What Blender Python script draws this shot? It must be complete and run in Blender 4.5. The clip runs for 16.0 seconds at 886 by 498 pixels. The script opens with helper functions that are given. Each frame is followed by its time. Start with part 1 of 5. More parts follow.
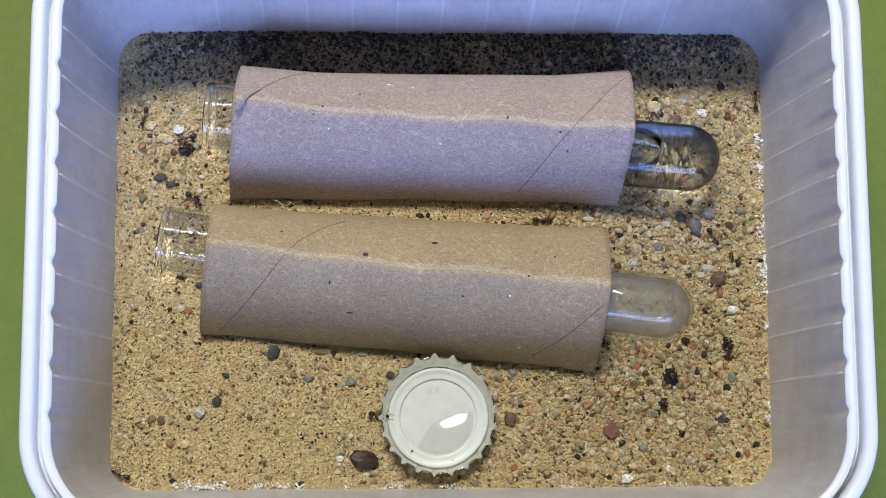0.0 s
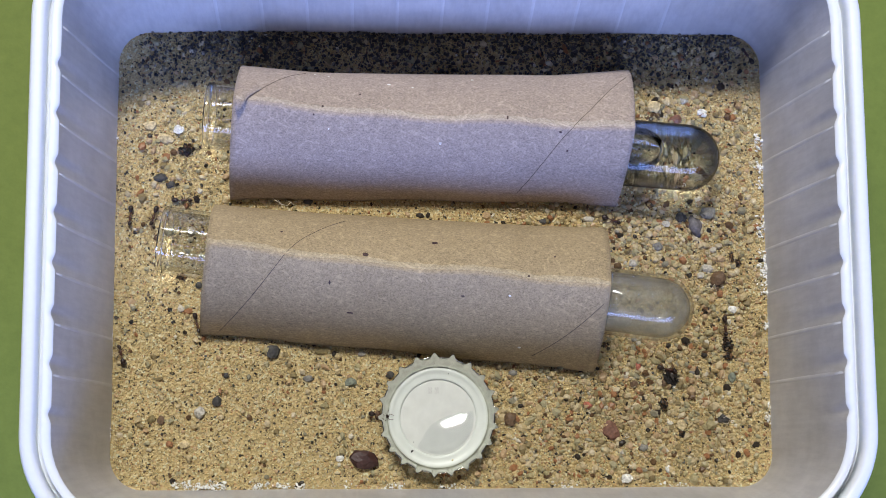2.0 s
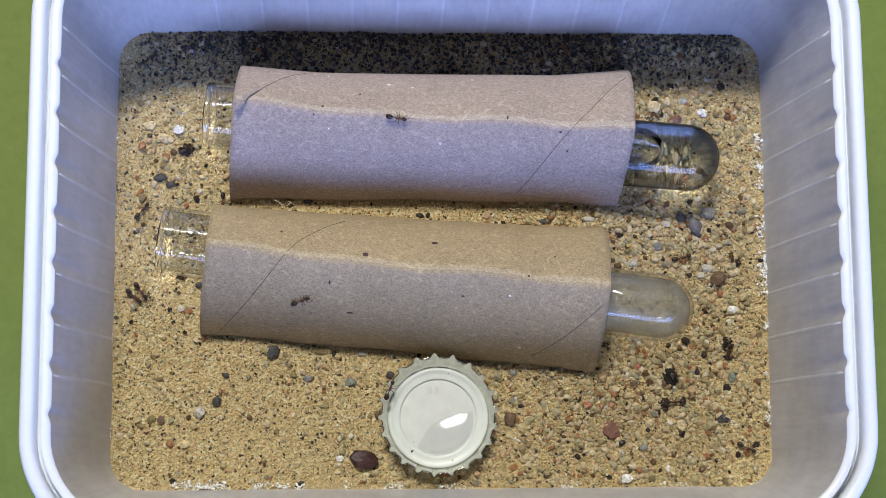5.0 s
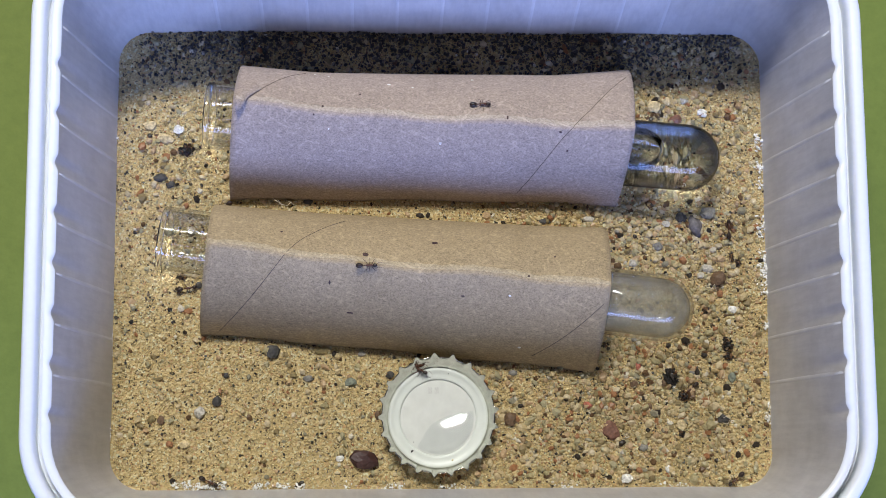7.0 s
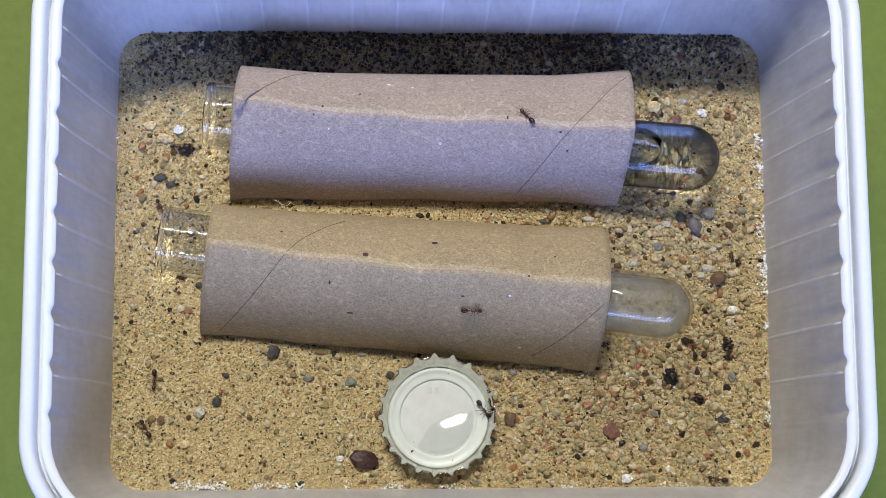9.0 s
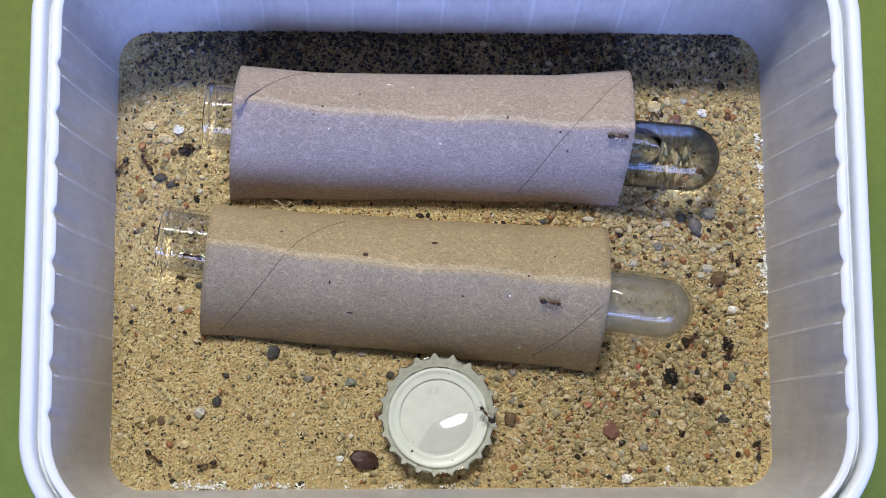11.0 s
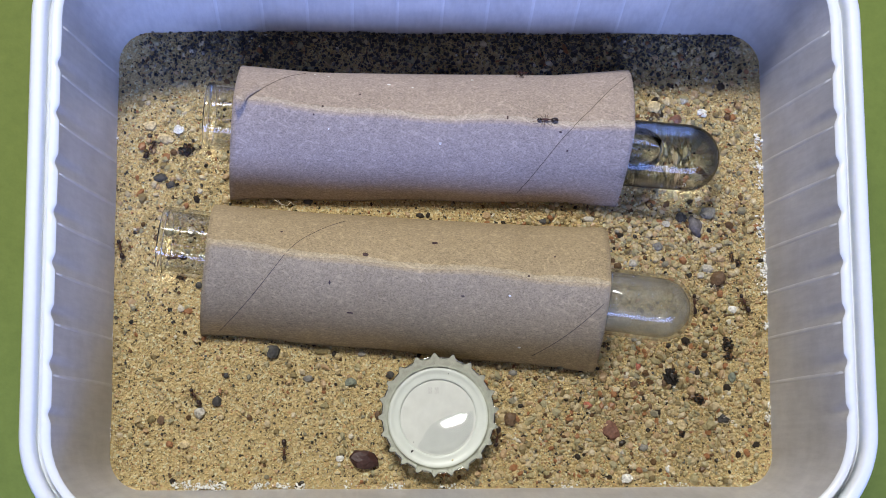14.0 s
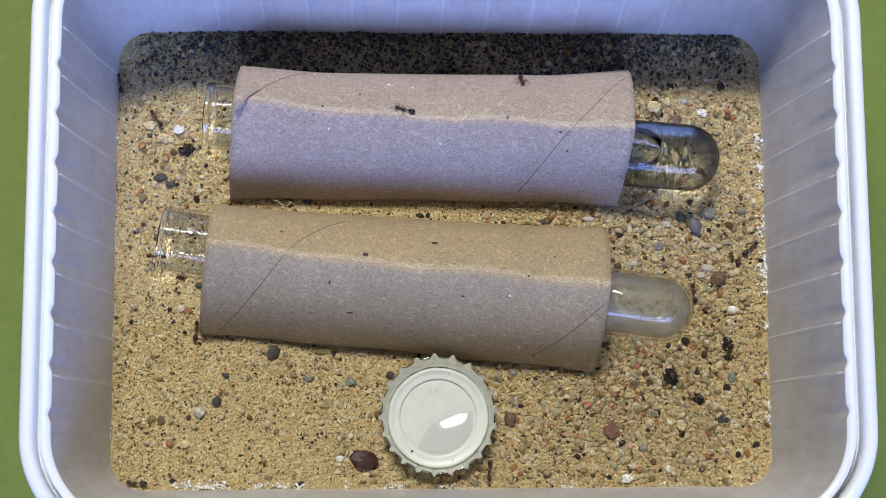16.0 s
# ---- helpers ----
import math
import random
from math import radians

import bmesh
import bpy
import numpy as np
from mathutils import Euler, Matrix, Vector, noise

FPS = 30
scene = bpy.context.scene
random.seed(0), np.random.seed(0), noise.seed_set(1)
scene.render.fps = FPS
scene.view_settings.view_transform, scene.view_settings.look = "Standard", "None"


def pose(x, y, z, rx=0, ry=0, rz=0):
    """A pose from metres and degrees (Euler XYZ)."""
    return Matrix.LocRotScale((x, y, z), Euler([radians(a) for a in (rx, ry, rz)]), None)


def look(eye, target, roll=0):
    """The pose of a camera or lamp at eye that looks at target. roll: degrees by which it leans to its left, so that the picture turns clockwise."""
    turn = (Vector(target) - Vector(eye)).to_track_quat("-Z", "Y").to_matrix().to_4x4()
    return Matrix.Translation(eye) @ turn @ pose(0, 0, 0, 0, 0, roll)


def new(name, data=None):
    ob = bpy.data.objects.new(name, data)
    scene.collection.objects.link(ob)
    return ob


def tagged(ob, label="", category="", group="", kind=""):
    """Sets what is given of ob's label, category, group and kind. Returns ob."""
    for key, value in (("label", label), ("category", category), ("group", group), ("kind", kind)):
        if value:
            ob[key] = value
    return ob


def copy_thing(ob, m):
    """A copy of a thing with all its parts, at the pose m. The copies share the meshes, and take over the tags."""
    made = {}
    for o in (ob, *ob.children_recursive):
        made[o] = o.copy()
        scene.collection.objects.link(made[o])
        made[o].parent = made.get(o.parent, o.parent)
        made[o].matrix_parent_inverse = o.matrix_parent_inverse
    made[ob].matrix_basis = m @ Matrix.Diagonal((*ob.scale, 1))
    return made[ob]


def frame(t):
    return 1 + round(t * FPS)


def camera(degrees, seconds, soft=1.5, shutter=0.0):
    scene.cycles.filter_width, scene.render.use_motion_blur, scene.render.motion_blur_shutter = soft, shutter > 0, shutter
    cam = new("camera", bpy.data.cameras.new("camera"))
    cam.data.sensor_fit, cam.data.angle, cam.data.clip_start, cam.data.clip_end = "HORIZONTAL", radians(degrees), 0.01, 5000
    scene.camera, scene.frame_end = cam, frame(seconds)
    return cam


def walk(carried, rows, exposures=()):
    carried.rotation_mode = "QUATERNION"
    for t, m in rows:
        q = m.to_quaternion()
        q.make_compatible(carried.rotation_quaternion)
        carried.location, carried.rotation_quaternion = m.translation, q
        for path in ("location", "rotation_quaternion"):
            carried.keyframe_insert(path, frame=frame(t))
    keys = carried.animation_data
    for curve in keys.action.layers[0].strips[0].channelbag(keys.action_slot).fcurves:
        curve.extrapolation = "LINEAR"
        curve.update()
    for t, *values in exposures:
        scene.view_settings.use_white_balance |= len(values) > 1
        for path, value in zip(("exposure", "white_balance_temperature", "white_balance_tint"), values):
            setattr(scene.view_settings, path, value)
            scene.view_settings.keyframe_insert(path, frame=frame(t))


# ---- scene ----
cam = camera(31.3, 16.0, soft=0.6)
CAMERA = pose(-0.0195, -0.0610, 0.4398, 7.904, -2.491, -0.346)
walk(cam, [(0, CAMERA), (16.0, CAMERA)], exposures=[(0, 0.0), (16.0, 0.0)])

# ---- light: a narrow desk lamp behind the tub, a cool window light over the front, a closed plain room ----
MM = 0.001
world = bpy.data.worlds.new("world")
scene.world = world
world.use_nodes = True
sky = world.node_tree.nodes.new("ShaderNodeTexSky")
sky.sky_type = "NISHITA"
sky.sun_disc = False
sky.sun_elevation, sky.sun_rotation = radians(40), radians(200)
world.node_tree.links.new(sky.outputs[0], world.node_tree.nodes["Background"].inputs[0])
world.node_tree.nodes["Background"].inputs[1].default_value = 0.1


def area_lamp(name, eye, target, wide, deep, watts, colour):
    data = bpy.data.lights.new(name, "AREA")
    data.shape, data.size, data.size_y = "RECTANGLE", wide, deep
    data.energy, data.color = watts, colour
    ob = new(name, data)
    ob.matrix_world = look(eye, target)
    return ob


area_lamp("desk_lamp", (-0.12, 0.680, 1.10), (0, 0, 0), 0.44, 0.100, 16.9, (1.0, 0.974, 0.925))
area_lamp("window_light", (0.38, -1.80, 1.10), (0, 0.03, 0.02), 2.7, 0.90, 77.0, (0.30, 0.43, 1.0))
area_lamp("ceiling_light", (-0.28, -0.52, 1.55), (0, 0, 0), 0.50, 0.14, 0.6, (0.44, 0.48, 1.0))


# ---- materials ----
def material(name):
    m = bpy.data.materials.new(name)
    m.use_nodes = True
    return m, m.node_tree, m.node_tree.nodes["Principled BSDF"]


def add(tree, kind, **values):
    n = tree.nodes.new(kind)
    for key, value in values.items():
        n.inputs[key.replace("_", " ")].default_value = value
    return n


def coords(tree, output="Object"):
    return tree.nodes.new("ShaderNodeTexCoord").outputs[output]


def noise_at(tree, vector, scale, detail=3.0, rough=0.55):
    n = add(tree, "ShaderNodeTexNoise", Scale=scale, Detail=detail, Roughness=rough)
    tree.links.new(vector, n.inputs["Vector"])
    return n.outputs["Fac"]


def ramp(tree, fac, stops, constant=False):
    n = tree.nodes.new("ShaderNodeValToRGB")
    e = n.color_ramp.elements
    n.color_ramp.interpolation = "CONSTANT" if constant else "LINEAR"
    while len(e) < len(stops):
        e.new(0.5)
    for item, (place, colour) in zip(e, stops):
        item.position = place
        item.color = (*colour, 1) if len(colour) == 3 else colour
    tree.links.new(fac, n.inputs[0])
    return n.outputs[0]


def mixed(tree, fac, a, b, how="MIX"):
    n = tree.nodes.new("ShaderNodeMix")
    n.data_type, n.blend_type = "RGBA", how
    for socket, value in ((n.inputs[0], fac), (n.inputs[6], a), (n.inputs[7], b)):
        if isinstance(value, (int, float)):
            socket.default_value = value
        elif isinstance(value, tuple):
            socket.default_value = (*value, 1)
        else:
            tree.links.new(value, socket)
    return n.outputs[2]


def bumped(tree, bsdf, height, distance, strength=1.0):
    n = add(tree, "ShaderNodeBump", Strength=strength, Distance=distance)
    tree.links.new(height, n.inputs["Height"])
    tree.links.new(n.outputs[0], bsdf.inputs["Normal"])


def make_cardboard(name, tone):
    m, t, b = material(name)
    c = coords(t)
    stretch = add(t, "ShaderNodeMapping", Scale=(1.0, 1.2, 1.2))
    t.links.new(c, stretch.inputs[0])
    fibre = noise_at(t, stretch.outputs[0], 1650, 5, 0.78)
    cloud = noise_at(t, c, 60, 3)
    speck = noise_at(t, c, 1700, 2)
    colour = ramp(t, fibre, [(0.36, tuple(v * 0.48 for v in tone)), (0.5, tone), (0.64, tuple(min(1, v * 1.42) for v in tone))])
    colour = mixed(t, 0.35, colour, ramp(t, cloud, [(0.3, tuple(v * 0.8 for v in tone)), (0.7, tuple(v * 1.12 for v in tone))]))
    colour = mixed(t, ramp(t, speck, [(0.70, (0, 0, 0)), (0.76, (0.8, 0.8, 0.8))]), colour, tuple(v * 0.5 for v in tone))
    for turn, size in ((0.5, 980), (-0.7, 900), (1.4, 1060)):
        drawn = add(t, "ShaderNodeMapping", Scale=(0.12, 1.0, 0.9))
        spun = add(t, "ShaderNodeMapping")
        spun.inputs["Rotation"].default_value = (0, 0, turn)
        t.links.new(c, spun.inputs[0])
        t.links.new(spun.outputs[0], drawn.inputs[0])
        strand = noise_at(t, drawn.outputs[0], size, 2, 0.6)
        colour = mixed(t, ramp(t, strand, [(0.60, (0, 0, 0)), (0.70, (0.42, 0.42, 0.42))]), colour, tuple(min(1, v * 1.6) for v in tone))
        colour = mixed(t, ramp(t, strand, [(0.28, (0.45, 0.45, 0.45)), (0.35, (0, 0, 0))]), colour, tuple(v * 0.55 for v in tone))
    t.links.new(colour, b.inputs["Base Color"])
    b.inputs["Roughness"].default_value = 0.62
    b.inputs["Specular IOR Level"].default_value = 0.35
    bumped(t, b, mixed(t, 0.5, fibre, speck), 0.00022, 1.0)
    return m


CARDBOARD = make_cardboard("cardboard", (0.376, 0.304, 0.250))
CARDBOARD_BROWN = make_cardboard("cardboard_brown", (0.382, 0.296, 0.174))


# paler tone for the worn fold, its lit-side highlight put into the colour
CARDBOARD_WORN_LIT = make_cardboard("worn_lit_cardboard", (0.44, 0.375, 0.315))
BROWN_WORN_LIT = make_cardboard("worn_lit_brown_cardboard", (0.44, 0.362, 0.24))


def plain(name, colour, rough=0.5, metal=0.0, grain=0.0, scale=800.0, bump=0.0, coat=0.0):
    m, t, b = material(name)
    c = coords(t)
    n = noise_at(t, c, scale)
    shade = ramp(t, n, [(0.3, tuple(v * (1 - grain) for v in colour)), (0.7, tuple(min(1.0, v * (1 + grain)) for v in colour))])
    t.links.new(shade, b.inputs["Base Color"])
    b.inputs["Roughness"].default_value, b.inputs["Metallic"].default_value = rough, metal
    b.inputs["Coat Weight"].default_value = coat
    if bump:
        bumped(t, b, n, bump)
    return m


def make_plastic(name, through_light, tint, drawn_marks, cloud=0.76):
    """Milky plastic that lets part of the light through."""
    m, t, b = material(name)
    c = coords(t)
    haze = noise_at(t, c, 55, 5, 0.65)
    colour = ramp(t, haze, [(0.3, tuple(v * cloud for v in tint)), (0.7, tint)])
    drawn = add(t, "ShaderNodeMapping", Scale=(1.0, 1.0, 0.06))
    t.links.new(c, drawn.inputs[0])
    streak = noise_at(t, drawn.outputs[0], 700, 3, 0.6)
    colour = mixed(t, drawn_marks, colour, mixed(t, 1.0, colour, ramp(t, streak, [(0.36, (0.72, 0.72, 0.74)), (0.62, (1.25, 1.25, 1.25))]), "MULTIPLY"))
    t.links.new(colour, b.inputs["Base Color"])
    b.inputs["Roughness"].default_value = 0.30
    b.inputs["Specular IOR Level"].default_value = 0.7
    bumped(t, b, streak, 0.00018, drawn_marks)
    tr = t.nodes.new("ShaderNodeBsdfTranslucent")
    t.links.new(colour, tr.inputs[0])
    mix = t.nodes.new("ShaderNodeMixShader")
    mix.inputs[0].default_value = through_light
    t.links.new(b.outputs[0], mix.inputs[1])
    t.links.new(tr.outputs[0], mix.inputs[2])
    t.links.new(mix.outputs[0], t.nodes["Material Output"].inputs[0])
    return m


PLASTIC = make_plastic("milky_plastic", 0.10, (0.662, 0.655, 0.655), 0.20)
# paler than the wall, the lit streaks along the ribs put into the colour
PLASTIC_LIT_RIB = make_plastic("lit_rib_plastic", 0.10, (0.76, 0.76, 0.77), 0.10)
PLASTIC_RIM = make_plastic("rim_plastic", 0.08, (0.90, 0.93, 0.94), 0.04, 0.97)


def make_grains(name, stops, rough=0.5, clear=0.0):
    m, t, b = material(name)
    g = t.nodes.new("ShaderNodeNewGeometry")
    colour = ramp(t, g.outputs["Random Per Island"], stops, True)
    fine = noise_at(t, coords(t), 2600, 2)
    colour = mixed(t, 0.35, colour, mixed(t, 1.0, colour, ramp(t, fine, [(0.3, (0.62, 0.60, 0.58)), (0.7, (1.22, 1.2, 1.15))]), "MULTIPLY"))
    soil = noise_at(t, coords(t), 75, 4, 0.6)
    colour = mixed(t, ramp(t, soil, [(0.50, (0, 0, 0)), (0.66, (0.45, 0.45, 0.45))]), colour, mixed(t, 1.0, colour, (0.74, 0.72, 0.70), "MULTIPLY"))
    t.links.new(colour, b.inputs["Base Color"])
    b.inputs["Roughness"].default_value = rough
    if clear:
        inner = t.nodes.new("ShaderNodeBsdfTranslucent")
        t.links.new(colour, inner.inputs[0])
        mix = t.nodes.new("ShaderNodeMixShader")
        mix.inputs[0].default_value = clear
        t.links.new(b.outputs[0], mix.inputs[1])
        t.links.new(inner.outputs[0], mix.inputs[2])
        t.links.new(mix.outputs[0], t.nodes["Material Output"].inputs[0])
    return m


SAND_STOPS = [(0.0, (0.678, 0.522, 0.244)), (0.20, (0.754, 0.602, 0.302)), (0.38, (0.606, 0.467, 0.217)), (0.52, (0.797, 0.663, 0.369)), (0.64, (0.535, 0.420, 0.198)),
              (0.74, (0.704, 0.505, 0.242)), (0.80, (0.443, 0.345, 0.176)), (0.86, (0.797, 0.747, 0.474)), (0.942, (0.067, 0.052, 0.030)), (0.965, (0.583, 0.360, 0.171))]
COARSE_STOPS = [(0.0, (0.682, 0.556, 0.312)), (0.16, (0.748, 0.632, 0.395)), (0.30, (0.572, 0.501, 0.281)), (0.42, (0.660, 0.480, 0.281)), (0.54, (0.550, 0.501, 0.312)),
                (0.64, (0.792, 0.687, 0.468)), (0.72, (0.374, 0.294, 0.146)), (0.80, (0.462, 0.229, 0.104)), (0.85, (0.187, 0.109, 0.052)), (0.90, (0.396, 0.371, 0.260)), (0.945, (0.050, 0.039, 0.029)), (0.98, (0.858, 0.807, 0.666))]
GRAINS = make_grains("sand_grains", SAND_STOPS, 0.5, 0.22)
GRIT = make_grains("grit_grains", COARSE_STOPS, 0.40, 0.34)
SALT = plain("white_crust", (0.86, 0.85, 0.80), 0.7, grain=0.08)


def make_sand_bed():
    m, t, b = material("sand_bed")
    c = coords(t)
    v = add(t, "ShaderNodeTexVoronoi", Scale=1500)
    t.links.new(c, v.inputs["Vector"])
    sep = t.nodes.new("ShaderNodeSeparateColor")
    t.links.new(v.outputs["Color"], sep.inputs[0])
    # grain colours toned down, shade between the grains put into the bed
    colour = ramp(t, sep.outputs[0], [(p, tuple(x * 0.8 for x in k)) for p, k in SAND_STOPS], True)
    t.links.new(colour, b.inputs["Base Color"])
    b.inputs["Roughness"].default_value = 0.8
    bumped(t, b, v.outputs["Distance"], 0.0003)
    return m


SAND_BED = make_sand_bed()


def make_glass(name, rough=0.0, tint=(1, 1, 1), ior=1.5):
    m, t, b = material(name)
    b.inputs["Base Color"].default_value = (*tint, 1)
    b.inputs["Transmission Weight"].default_value = 1.0
    b.inputs["IOR"].default_value = ior
    b.inputs["Roughness"].default_value = rough
    bumped(t, b, noise_at(t, coords(t), 70, 2), 0.00004, 0.3)
    return m


def make_thin_glass(name, haze, haze_rough, head_on=0.032, rise=2.8, sheen=0.8):
    """Thin clear wall: light passes straight, with a glossy skin and an optional milky film."""
    m, t, b = material(name)
    t.nodes.remove(b)
    c = coords(t)
    clear = t.nodes.new("ShaderNodeBsdfTransparent")
    clear.inputs[0].default_value = (0.925, 0.935, 0.94, 1)
    gloss = t.nodes.new("ShaderNodeBsdfGlossy")
    gloss.inputs["Roughness"].default_value = 0.03
    gloss.inputs["Color"].default_value = (sheen, sheen, sheen, 1)
    facing = add(t, "ShaderNodeLayerWeight", Blend=0.5)
    power = t.nodes.new("ShaderNodeMath")
    power.operation = "POWER"
    power.inputs[1].default_value = rise
    t.links.new(facing.outputs["Facing"], power.inputs[0])
    fres = t.nodes.new("ShaderNodeMath")
    fres.operation = "MULTIPLY_ADD"
    fres.inputs[1].default_value, fres.inputs[2].default_value = 0.85, head_on
    t.links.new(power.outputs[0], fres.inputs[0])
    skin = t.nodes.new("ShaderNodeMixShader")
    t.links.new(fres.outputs[0], skin.inputs[0])
    t.links.new(clear.outputs[0], skin.inputs[1])
    t.links.new(gloss.outputs[0], skin.inputs[2])
    out = skin.outputs[0]
    if haze:
        film = t.nodes.new("ShaderNodeBsdfDiffuse")
        film.inputs[0].default_value = (0.52, 0.45, 0.30, 1)
        shine = t.nodes.new("ShaderNodeBsdfGlossy")
        shine.inputs["Roughness"].default_value = haze_rough
        both = t.nodes.new("ShaderNodeMixShader")
        both.inputs[0].default_value = 0.14
        t.links.new(film.outputs[0], both.inputs[1])
        t.links.new(shine.outputs[0], both.inputs[2])
        blotch = ramp(t, noise_at(t, c, 170, 4, 0.6), [(0.35, (haze * 0.35,) * 3), (0.65, (haze,) * 3)])
        foggy = t.nodes.new("ShaderNodeMixShader")
        t.links.new(blotch, foggy.inputs[0])
        t.links.new(out, foggy.inputs[1])
        t.links.new(both.outputs[0], foggy.inputs[2])
        out = foggy.outputs[0]
    t.links.new(out, t.nodes["Material Output"].inputs[0])
    return m


GLASS = make_thin_glass("clear_glass", 0.0, 0.2)
# dim gloss rising early: darkens the edges in place of the water's refracted shade
EDGE_SHADE_GLASS = make_thin_glass("edge_shade_glass", 0.0, 0.2, 0.004, 1.3, 0.30)
LIP_GLASS = make_glass("lip_glass", 0.0, (0.95, 0.97, 0.97), 1.5)
FOG = make_thin_glass("condensation_film", 0.26, 0.35, 0.015)
def make_water(name, ior):
    m, t, b = material(name)
    t.nodes.remove(b)
    g = t.nodes.new("ShaderNodeBsdfGlass")
    g.inputs["Roughness"].default_value, g.inputs["IOR"].default_value = 0.0, ior
    g.inputs["Color"].default_value = (0.97, 0.98, 0.98, 1)
    t.links.new(g.outputs[0], t.nodes["Material Output"].inputs[0])
    return m


WATER = make_water("water", 1.33)


def make_table():
    m, t, b = material("green_table")
    c = coords(t)
    big, fine = noise_at(t, c, 9, 3), noise_at(t, c, 260, 4, 0.7)
    colour = ramp(t, big, [(0.3, (0.122, 0.172, 0.018)), (0.7, (0.168, 0.218, 0.028))])
    colour = mixed(t, 0.4, colour, ramp(t, fine, [(0.3, (0.098, 0.142, 0.016)), (0.7, (0.180, 0.232, 0.038))]))
    t.links.new(colour, b.inputs["Base Color"])
    b.inputs["Roughness"].default_value = 0.7
    bumped(t, b, fine, 0.0002, 0.5)
    return m


TABLE = make_table()
WALL_PAINT = plain("wall_paint", (0.075, 0.074, 0.072), 0.8, grain=0.05, scale=12)
METAL_INSIDE = plain("lacquered_tin", (0.67, 0.69, 0.64), 0.5, 0.0, 0.05, 300)
TIN = plain("bare_tin", (0.60, 0.59, 0.53), 0.10, 1.0, 0.15, 500)
LINER = plain("cap_liner", (0.68, 0.72, 0.66), 0.4, 0.0, 0.03, 250)
ANT_DARK = plain("ant_black", (0.024, 0.013, 0.009), 0.28, 0.0, 0.3, 3000)
ANT_BROWN = plain("ant_brown", (0.075, 0.028, 0.014), 0.35, 0.0, 0.3, 3000)
# dark strand colour, with the shade in the spiral seams put into it
SEAM = plain("seam_shade", (0.10, 0.075, 0.055), 0.8, grain=0.3)


# ---- building helpers ----
def mesh_from(name, verts, faces, mat, smooth=True):
    me = bpy.data.meshes.new(name)
    me.from_pydata([tuple(v) for v in verts], [], faces)
    me.materials.append(mat)
    if len(faces) < 60000:
        bm = bmesh.new()
        bm.from_mesh(me)
        bmesh.ops.recalc_face_normals(bm, faces=bm.faces)
        bm.to_mesh(me)
        bm.free()
    me.polygons.foreach_set("use_smooth", [bool(smooth)] * len(me.polygons))
    me.update()
    return me


def child(name, me, parent, label=""):
    ob = new(name, me)
    if parent is not None:
        ob.parent = parent
    return tagged(ob, label) if label else ob


def grid_faces(rows, cols, wrap_rows=False, wrap_cols=False):
    out = []
    for i in range(rows if wrap_rows else rows - 1):
        for j in range(cols if wrap_cols else cols - 1):
            a, b = i * cols + j, i * cols + (j + 1) % cols
            c, d = ((i + 1) % rows) * cols + (j + 1) % cols, ((i + 1) % rows) * cols + j
            out.append((a, b, c, d))
    return out


def tube_along(points, radius, sides=6):
    """Vertices and faces of a round strand through the points."""
    verts, n = [], len(points)
    pts = [Vector(p) for p in points]
    for i, p in enumerate(pts):
        d = (pts[min(i + 1, n - 1)] - pts[max(i - 1, 0)]).normalized()
        side = d.cross(Vector((0, 0, 1)) if abs(d.z) < 0.9 else Vector((1, 0, 0))).normalized()
        top = side.cross(d)
        r = radius[i] if isinstance(radius, (list, tuple)) else radius
        for k in range(sides):
            a = 2 * math.pi * k / sides
            verts.append(p + (side * math.cos(a) + top * math.sin(a)) * r)
    faces = grid_faces(n, sides, wrap_cols=True)
    faces += [tuple(range(sides))[::-1], tuple((n - 1) * sides + k for k in range(sides))]
    return verts, faces


def lathe(profile, sides=48):
    """Vertices and faces of a profile (radius, height) turned about z."""
    verts = [(r * math.cos(2 * math.pi * k / sides), r * math.sin(2 * math.pi * k / sides), z) for r, z in profile for k in range(sides)]
    return verts, grid_faces(len(profile), sides, wrap_cols=True)


def sand_height(x, y):
    """Gently uneven surface of the sand, metres."""
    h = 0.45 * np.sin(x * 61 + 1.3) * np.sin(y * 77 + 0.4) + 0.28 * np.sin(x * 170 + y * 95) + 0.2 * np.sin(y * 210 - x * 120 + 2.0)
    return h * MM * 0.9


# ---- the plain room round the table ----
def slab(name, x0, y0, z0, x1, y1, z1, mat, label, category):
    v = [(x, y, z) for x in (x0, x1) for y in (y0, y1) for z in (z0, z1)]
    f = [(0, 1, 3, 2), (4, 6, 7, 5), (0, 4, 5, 1), (2, 3, 7, 6), (0, 2, 6, 4), (1, 5, 7, 3)]
    return tagged(new(name, mesh_from(name, v, f, mat, False)), label, category, kind="structure")


slab("floor", -2.2, -2.2, -0.83, 2.2, 2.2, -0.78, WALL_PAINT, "plain dark grey room floor under the table", "floor")
slab("ceiling", -2.2, -2.2, 1.75, 2.2, 2.2, 1.80, WALL_PAINT, "plain dark grey painted ceiling over the table", "ceiling")
slab("wall_north", -2.2, 2.2, -0.83, 2.2, 2.3, 1.80, WALL_PAINT, "plain dark grey painted room wall", "wall")
slab("wall_south", -2.2, -2.3, -0.83, 2.2, -2.2, 1.80, WALL_PAINT, "plain dark grey painted room wall", "wall")
slab("wall_east", 2.2, -2.3, -0.83, 2.3, 2.3, 1.80, WALL_PAINT, "plain dark grey painted room wall", "wall")
slab("wall_west", -2.3, -2.3, -0.83, -2.2, 2.3, 1.80, WALL_PAINT, "plain dark grey painted room wall", "wall")
slab("ground", -0.75, -0.45, -0.045, 0.75, 0.45, -0.0152, TABLE, "matt olive green table top under the tub", "table top")


